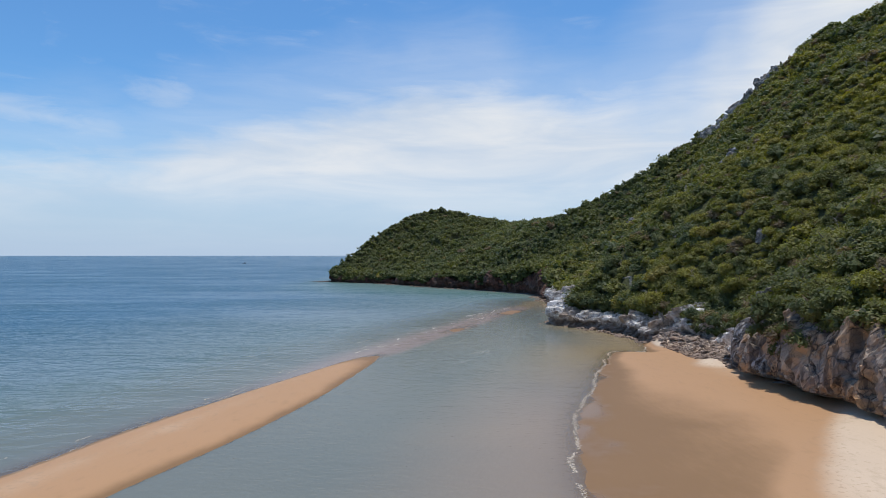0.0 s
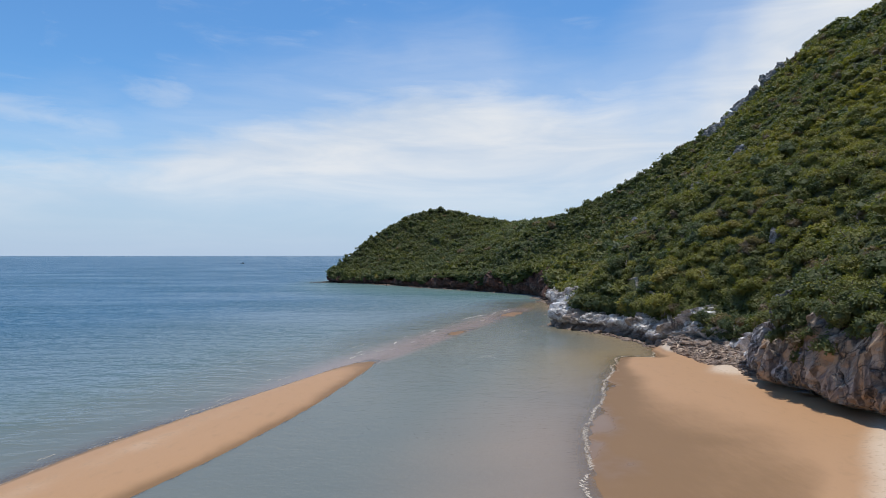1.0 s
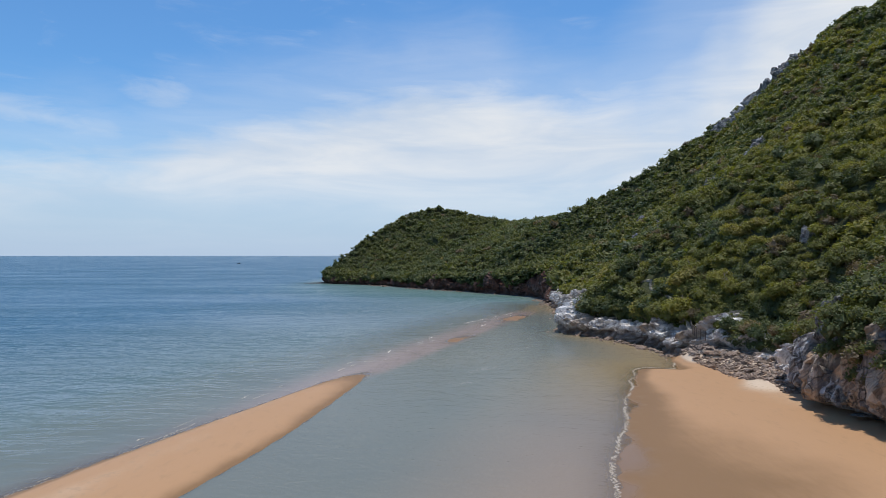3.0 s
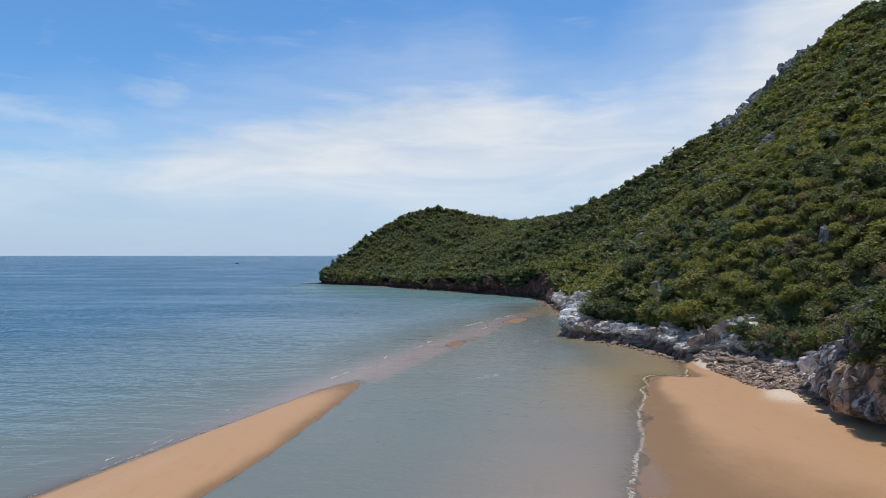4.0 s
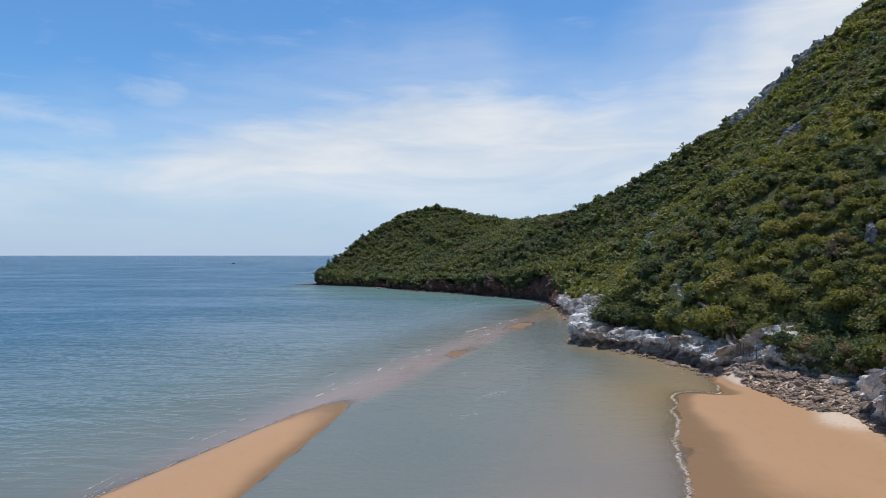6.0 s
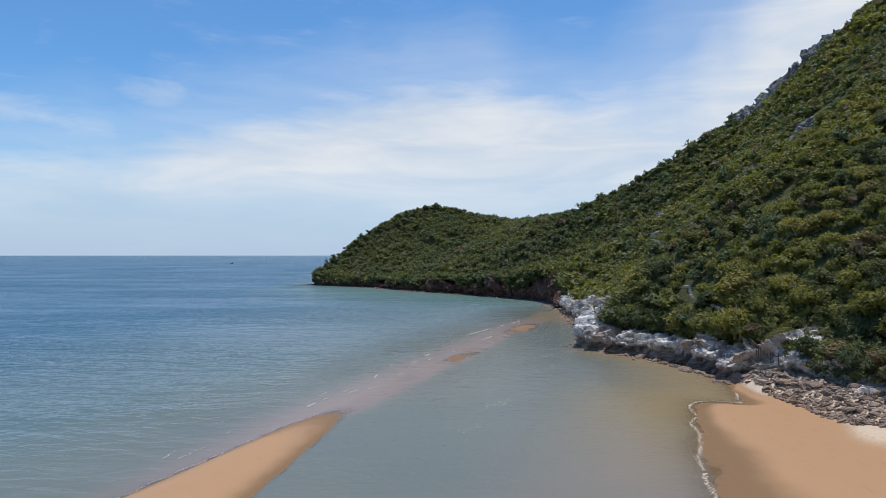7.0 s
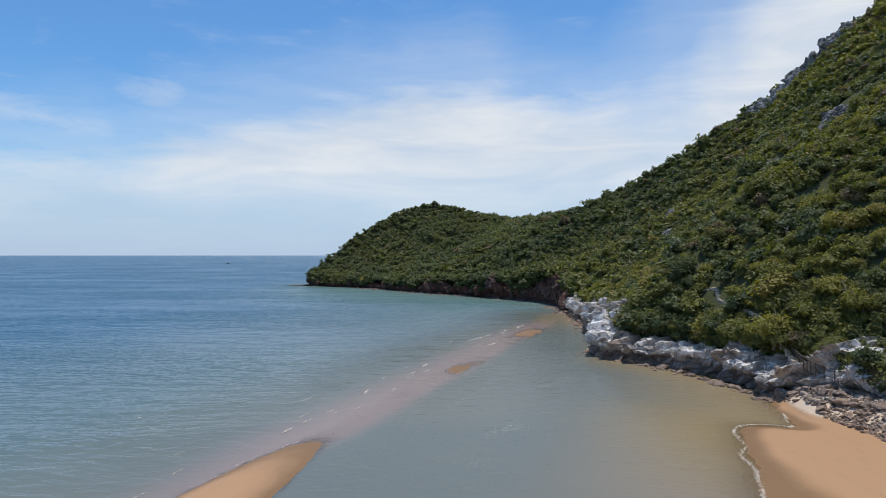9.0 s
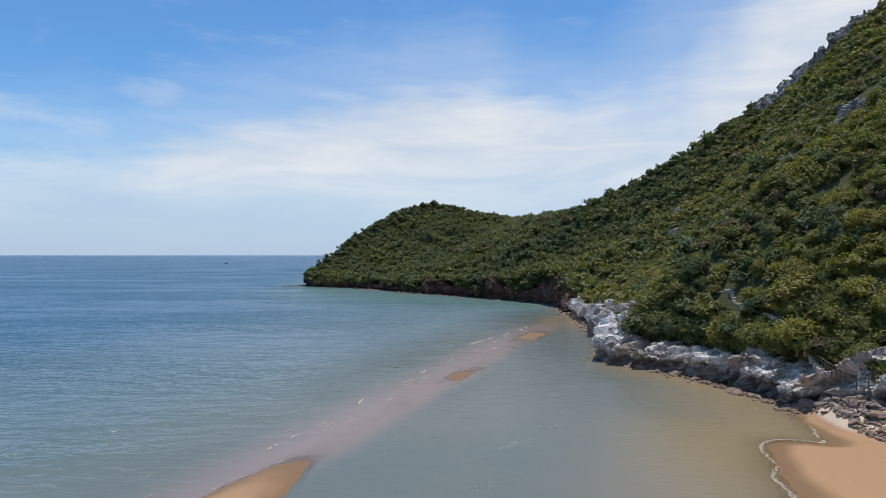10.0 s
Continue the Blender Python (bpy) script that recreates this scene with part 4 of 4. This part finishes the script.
def limb(bm, a, b, r0, r1, sides=6):
    a, b = Vector(a), Vector(b)
    q = (b - a).to_track_quat("Z", "Y")
    rings = []
    for p, r in ((a, r0), (b, r1)):
        rings.append([bm.verts.new(p + q @ Vector((r * math.cos(k * 2 * math.pi / sides), r * math.sin(k * 2 * math.pi / sides), 0))) for k in range(sides)])
    for k in range(sides):
        bm.faces.new((rings[0][k], rings[0][(k + 1) % sides], rings[1][(k + 1) % sides], rings[1][k]))
    bm.faces.new(rings[1])


def make_tree(seed, tint):
    """A small coastal tree of about 1 m crown radius."""
    rng = random.Random(seed)
    tree = new("tree")
    bm = bmesh.new()
    lean = Vector((rng.uniform(-0.15, 0.15), rng.uniform(-0.15, 0.15), 0.55))
    limb(bm, (0, 0, -0.3), lean, 0.075, 0.05)
    for k in range(5):
        a = k * 1.257 + rng.uniform(-0.4, 0.4)
        limb(bm, lean, lean + Vector((0.5 * math.cos(a), 0.5 * math.sin(a), rng.uniform(0.2, 0.55))), 0.035, 0.012, 5)
    me = bpy.data.meshes.new("trunk")
    bm.to_mesh(me)
    bm.free()
    me.materials.append(BARK)
    trunk = new("trunk", me)
    trunk.parent = tree
    v, f = crown_arrays(seed + 900, 10, 1600, 0.088, 0.62, 0.45)
    mesh_object("crown", v, f, [LEAF], parent=tree, attributes={"tint": np.full(len(v), tint)})
    return tree


TREE_LOOK = [(0.10, "dark green dense small tree on the hillside"), (0.35, "mid-green bushy small tree on the hillside"), (0.55, "fresh green bushy small tree on the hillside"),
             (0.72, "bright green small tree on the hillside"), (0.84, "yellow-green small tree on the hillside"), (0.95, "dry brownish small tree on the hillside")]


def make_trees():
    rng = np.random.default_rng(8)
    first = []
    for k, (tint, label) in enumerate(TREE_LOOK):
        first.append(tagged(make_tree(500 + k, tint), label, "tree", "small trees on the hillside"))
    x, y, z = scrub_places(rng, 36, 72, 60, 150, 2.6)
    pick = rng.permutation(len(x))[:230]
    used = set()
    for i in pick:
        k = int(rng.choice(6, p=(0.2, 0.25, 0.23, 0.19, 0.10, 0.03) if y[i] > 92 else (0.46, 0.30, 0.11, 0.05, 0.03, 0.05)))
        s = 1.75 * math.exp(rng.normal(0, 0.22))
        m = pose(x[i], y[i], z[i], 0, 0, rng.uniform(0, 360))
        ob = first[k]
        if k in used:
            ob = copy_thing(first[k], m)
        used.add(k)
        ob.matrix_world = m
        ob.scale = (s, s, s * rng.uniform(0.9, 1.15))
    for tx, ty, s in ((-6.8, 388, 1.9), (-0.8, 389, 2.2)):
        ob = copy_thing(first[0], pose(tx, ty, heights([tx], [ty])[0][0] + 0.6))
        ob.scale = (s, s, s * 1.2)
        tagged(ob, "dark lone tree standing above the headland scrub", "tree", "trees on the headland top")


make_trees()


def limb_mesh(name, runs, sides=5):
    bm = bmesh.new()
    for a, b, r0, r1 in runs:
        limb(bm, a, b, r0, r1, sides)
    me = bpy.data.meshes.new(name)
    bm.to_mesh(me)
    bm.free()
    me.materials.append(DEAD_WOOD)
    return me


def make_bare_trees():
    """Leafless grey trees that stand up among the scrub."""
    rng = random.Random(31)
    first = []
    for k in range(4):
        tree = tagged(new("bare_tree"), "pale grey leafless dead tree among the hillside scrub", "tree", "dead trees on the hillside")
        knee = Vector((rng.uniform(-0.5, 0.5), rng.uniform(-0.5, 0.5), 1.7))
        top = knee + Vector((rng.uniform(-0.7, 0.7), rng.uniform(-0.7, 0.7), 1.5))
        new("trunk", limb_mesh("trunk", [((0, 0, -0.6), knee, 0.06, 0.042), (knee, top, 0.042, 0.015)])).parent = tree
        for _ in range(5):
            base = knee.lerp(top, rng.uniform(-0.1, 0.8))
            tip = base + Vector((rng.uniform(-1.0, 1.0), rng.uniform(-1.0, 1.0), rng.uniform(0.3, 1.0)))
            twig = base.lerp(tip, 0.55)
            end = twig + Vector((rng.uniform(-0.5, 0.5), rng.uniform(-0.5, 0.5), rng.uniform(0.1, 0.5)))
            new("branch", limb_mesh("branch", [(base, tip, 0.035, 0.012), (twig, end, 0.02, 0.008)], 4)).parent = tree
        first.append(tree)
    x, y, z = scrub_places(np.random.default_rng(14), 38, 96, 70, 175, 3.4)
    spots = list(range(len(x)))
    rng.shuffle(spots)
    for k, i in enumerate(spots[:24]):
        m = pose(x[i], y[i], z[i] + 0.3, rng.uniform(-14, 14), rng.uniform(-14, 14), rng.uniform(0, 360))
        ob = first[k] if k < 4 else copy_thing(first[k % 4], m)
        ob.matrix_world = m
        s = rng.uniform(0.6, 0.95)
        ob.scale = (s, s, s)


make_bare_trees()


# ---------------------------------------------------------------- steps, railing, boat, foam
def box(bm, size, m):
    out = bmesh.ops.create_cube(bm, size=1.0)
    bmesh.ops.transform(bm, matrix=m @ Matrix.Diagonal((*size, 1)), verts=out["verts"])


def box_mesh(name, size, mat, bevel=0.02):
    bm = bmesh.new()
    box(bm, size, Matrix.Identity(4))
    bmesh.ops.bevel(bm, geom=list(bm.edges), offset=bevel, segments=1, affect="EDGES")
    me = bpy.data.meshes.new(name)
    bm.to_mesh(me)
    bm.free()
    me.materials.append(mat)
    return me


def make_stairs():
    stairs = tagged(new("stairway"), "pale weathered concrete stairway climbing through the scrub", "stairway")
    wob = random.Random(3)
    me = box_mesh("step", (0.52, 0.40, 0.46), CONCRETE, 0.05)
    d = np.gradient(STAIR_LINE, axis=0)
    ground = heights(STAIR_LINE[:, 0], STAIR_LINE[:, 1])[0] + 0.12
    level = np.where(STAIR_LINE[:, 1] > 117, ground, np.maximum(STAIR_LINE[:, 2], ground))
    for p, t, h in zip(STAIR_LINE, d, level):
        ob = new("step", me)
        ob.parent = stairs
        ob.matrix_world = pose(p[0] + wob.uniform(-0.12, 0.12), p[1], h - 0.21 + wob.uniform(-0.06, 0.06), wob.uniform(-3, 3), wob.uniform(-3, 3), wob.uniform(-9, 9) + math.degrees(math.atan2(t[1], t[0])) - 90)


make_stairs()


def make_railing():
    rail = tagged(new("railing"), "dark weathered wooden handrail beside the rock path", "railing")
    route = spline([(35.7, 100.2), (35.6, 103.0), (36.1, 105.2), (36.6, 107.2), (37.4, 109.4), (38.2, 112.0)], 1.25)
    deck = []
    for p in route:
        i = int(np.argmin((COAST_LINE[:, 0] - p[0]) ** 2 + (COAST_LINE[:, 1] - p[1]) ** 2))
        deck.append(Vector((p[0], p[1], max(heights([p[0]], [p[1]])[0][0], COAST_LINE[i, 2] * 0.82))))
    post = box_mesh("post", (0.09, 0.09, 1.4), OLD_WOOD)
    for q in deck:
        ob = new("post", post)
        ob.parent = rail
        ob.matrix_world = pose(q.x, q.y, q.z + 0.1, 0, 0, 20)
    for up in (0.7, 0.35):
        for a, b in zip(deck, deck[1:]):
            bm = bmesh.new()
            limb(bm, a + Vector((0, 0, up)), b + Vector((0, 0, up)), 0.04, 0.04)
            me = bpy.data.meshes.new("handrail")
            bm.to_mesh(me)
            bm.free()
            me.materials.append(OLD_WOOD)
            new("handrail", me).parent = rail


make_railing()


def make_foam():
    rng = np.random.default_rng(12)
    ang = np.arange(7) / 7 * 6.283
    disc = []
    for k in range(5):
        r = rng.uniform(0.55, 1.0, 7)
        top = np.column_stack([r * np.cos(ang), r * np.sin(ang) * 0.6, np.zeros(7)])
        v = np.vstack([top, [[0, 0, 0.12]]])
        f = np.array([[i, (i + 1) % 7, 7] for i in range(7)])
        disc.append((v, f))
    pos, size, yaw = [], [], []
    line = spline(SHORE, 0.10)
    keep = line[(line[:, 1] > 20) & (line[:, 1] < 108)]
    n = coast_normals(keep)
    for p, q in zip(keep, n):
        if value_noise(p[0] * 1.3, p[1] * 1.3, 0.0, 41) > -0.45:
            for _ in range(2):
                wash = 0.4 * value_noise(p[0] * 0.3, p[1] * 0.3, 4.0, 42)
                pos.append((*(p + q * (rng.normal(0.1, 0.10) + wash)), 0.02))
                size.append((rng.uniform(0.05, 0.17), rng.uniform(0.03, 0.10), 0.03))
                yaw.append(rng.normal(0.1, 0.45))
    # broken crests along the sea side of the bars
    bar = spline(BAR, 0.25)
    bn = coast_normals(bar)
    for off, cut, thick in ((4.9, 0.48, 0.05), (6.6, 0.58, 0.06), (8.6, 0.66, 0.05), (11.5, 0.72, 0.05), (5.6, 0.5, 0.04)):
        for i, (p, q) in enumerate(zip(bar, bn)):
            crest = value_noise(i * 0.13, off * 7, 0.0, 43) - 0.25 * abs(value_noise(i * 0.9, off, 0.0, 48))
            if 20 < p[1] < 180 and crest > cut - 0.14 * smooth(95, 105, p[1]):
                o = off + 0.9 * value_noise(i * 0.03, off, 0.0, 44) - 2.2 * smooth(88, 98, p[1])
                pos.append((*(p[:2] + q * (o + rng.normal(0, 0.05))), 0.02))
                size.append((rng.uniform(0.15, 0.34), thick * rng.uniform(0.6, 1.0 + 3.0 * max(crest - cut, 0.0)), 0.1))
                yaw.append(math.atan2(-q[0], q[1]) + rng.normal(0, 0.15))
    # longer breakers off the drowned part of the bars
    for ax, ay, bx, by in ((-8.3, 110, -5.5, 121.5), (-2.6, 128, 0.2, 133.5), (5.4, 154, 11, 163), (7.0, 146, 9.5, 151), (12, 165, 18, 178), (-13.5, 97, -11.5, 103), (-24.5, 66, -22.6, 72), (-33, 44, -32, 47)):
        long = math.hypot(bx - ax, by - ay)
        for t in np.arange(0, 1, 0.12 / long):
            if value_noise(t * long * 0.8, ax, 0.0, 55) > 0.05:
                bow = 0.5 * value_noise(t * long * 0.25, ay, 0.0, 56)
                pos.append((ax + (bx - ax) * t + bow + rng.normal(0, 0.06), ay + (by - ay) * t + rng.normal(0, 0.1), 0.03))
                size.append((rng.uniform(0.05, 0.14), rng.uniform(0.08, 0.24), 0.3))
                yaw.append(rng.normal(-0.4, 0.3))
    # the thin line where the sea laps on the bar
    for i, (p, q) in enumerate(zip(bar, bn)):
        if 20 < p[1] < 94 and value_noise(i * 0.11, 3.0, 0.0, 51) > -0.5:
            o = p[3] * (max(p[2], 0.004) / 0.5) ** (1 / 3) + 0.12 + 0.3 * value_noise(i * 0.16, 6.0, 0.0, 52)
            for _ in range(2):
                pos.append((*(p[:2] + q * (o + rng.normal(0, 0.06))), 0.02))
                size.append((rng.uniform(0.05, 0.16), rng.uniform(0.02, 0.05), 0.08))
                yaw.append(math.atan2(-q[0], q[1]) + rng.normal(0, 0.3))
    # faint scum drifting on the lagoon
    for ax, ay, bx, by, many in ((3, 95, 8, 101, 90), (5.5, 98, 7.5, 99, 70), (10, 112, 18, 124, 80), (14, 127, 18, 131, 70), (0, 104, 6, 116, 50), (1, 88, 4, 90, 40), (9, 103, 12, 105, 40)):
        for _ in range(many):
            t = rng.beta(2, 2)
            pos.append((ax + (bx - ax) * t + rng.normal(0, 0.35), ay + (by - ay) * t + rng.normal(0, 0.5), 0.015))
            size.append((rng.uniform(0.03, 0.10), rng.uniform(0.015, 0.035), 0.05))
            yaw.append(rng.normal(0.2, 0.3))
    ob = scatter("foam", disc, np.array(pos), np.array(size), rng, 0.0, [FOAM], yaw=np.array(yaw))
    tagged(ob, "thin white foam along the water's edge and small breakers", "foam", kind="stuff")


make_foam()


def make_boat():
    boat = tagged(new("fishing_boat"), "small dark fishing boat far out on the sea", "boat")
    bm = bmesh.new()
    secs = []
    for y, w, top in ((-3.0, 0.75, 0.9), (-1.5, 0.95, 0.8), (0.5, 0.95, 0.8), (2.2, 0.6, 1.0), (3.4, 0.06, 1.4)):
        secs.append([bm.verts.new(c) for c in ((-w, y, top), (-w * 0.7, y, 0.0), (0, y, -0.25), (w * 0.7, y, 0.0), (w, y, top))])
    for a, b in zip(secs, secs[1:]):
        for k in range(4):
            bm.faces.new((a[k], a[k + 1], b[k + 1], b[k]))
        bm.faces.new((a[4], a[0], b[0], b[4]))
    bm.faces.new(secs[0])
    me = bpy.data.meshes.new("hull")
    bm.to_mesh(me)
    bm.free()
    me.materials.append(BOAT_PAINT)
    new("hull", me).parent = boat
    cab = new("cabin", box_mesh("cabin", (1.2, 1.8, 1.2), BOAT_ROOF, 0.05))
    cab.parent = boat
    cab.matrix_world = pose(0, -1.2, 1.45)
    boat.matrix_world = pose(-310, 1000, 0.05, 0, 0, 70)


make_boat()
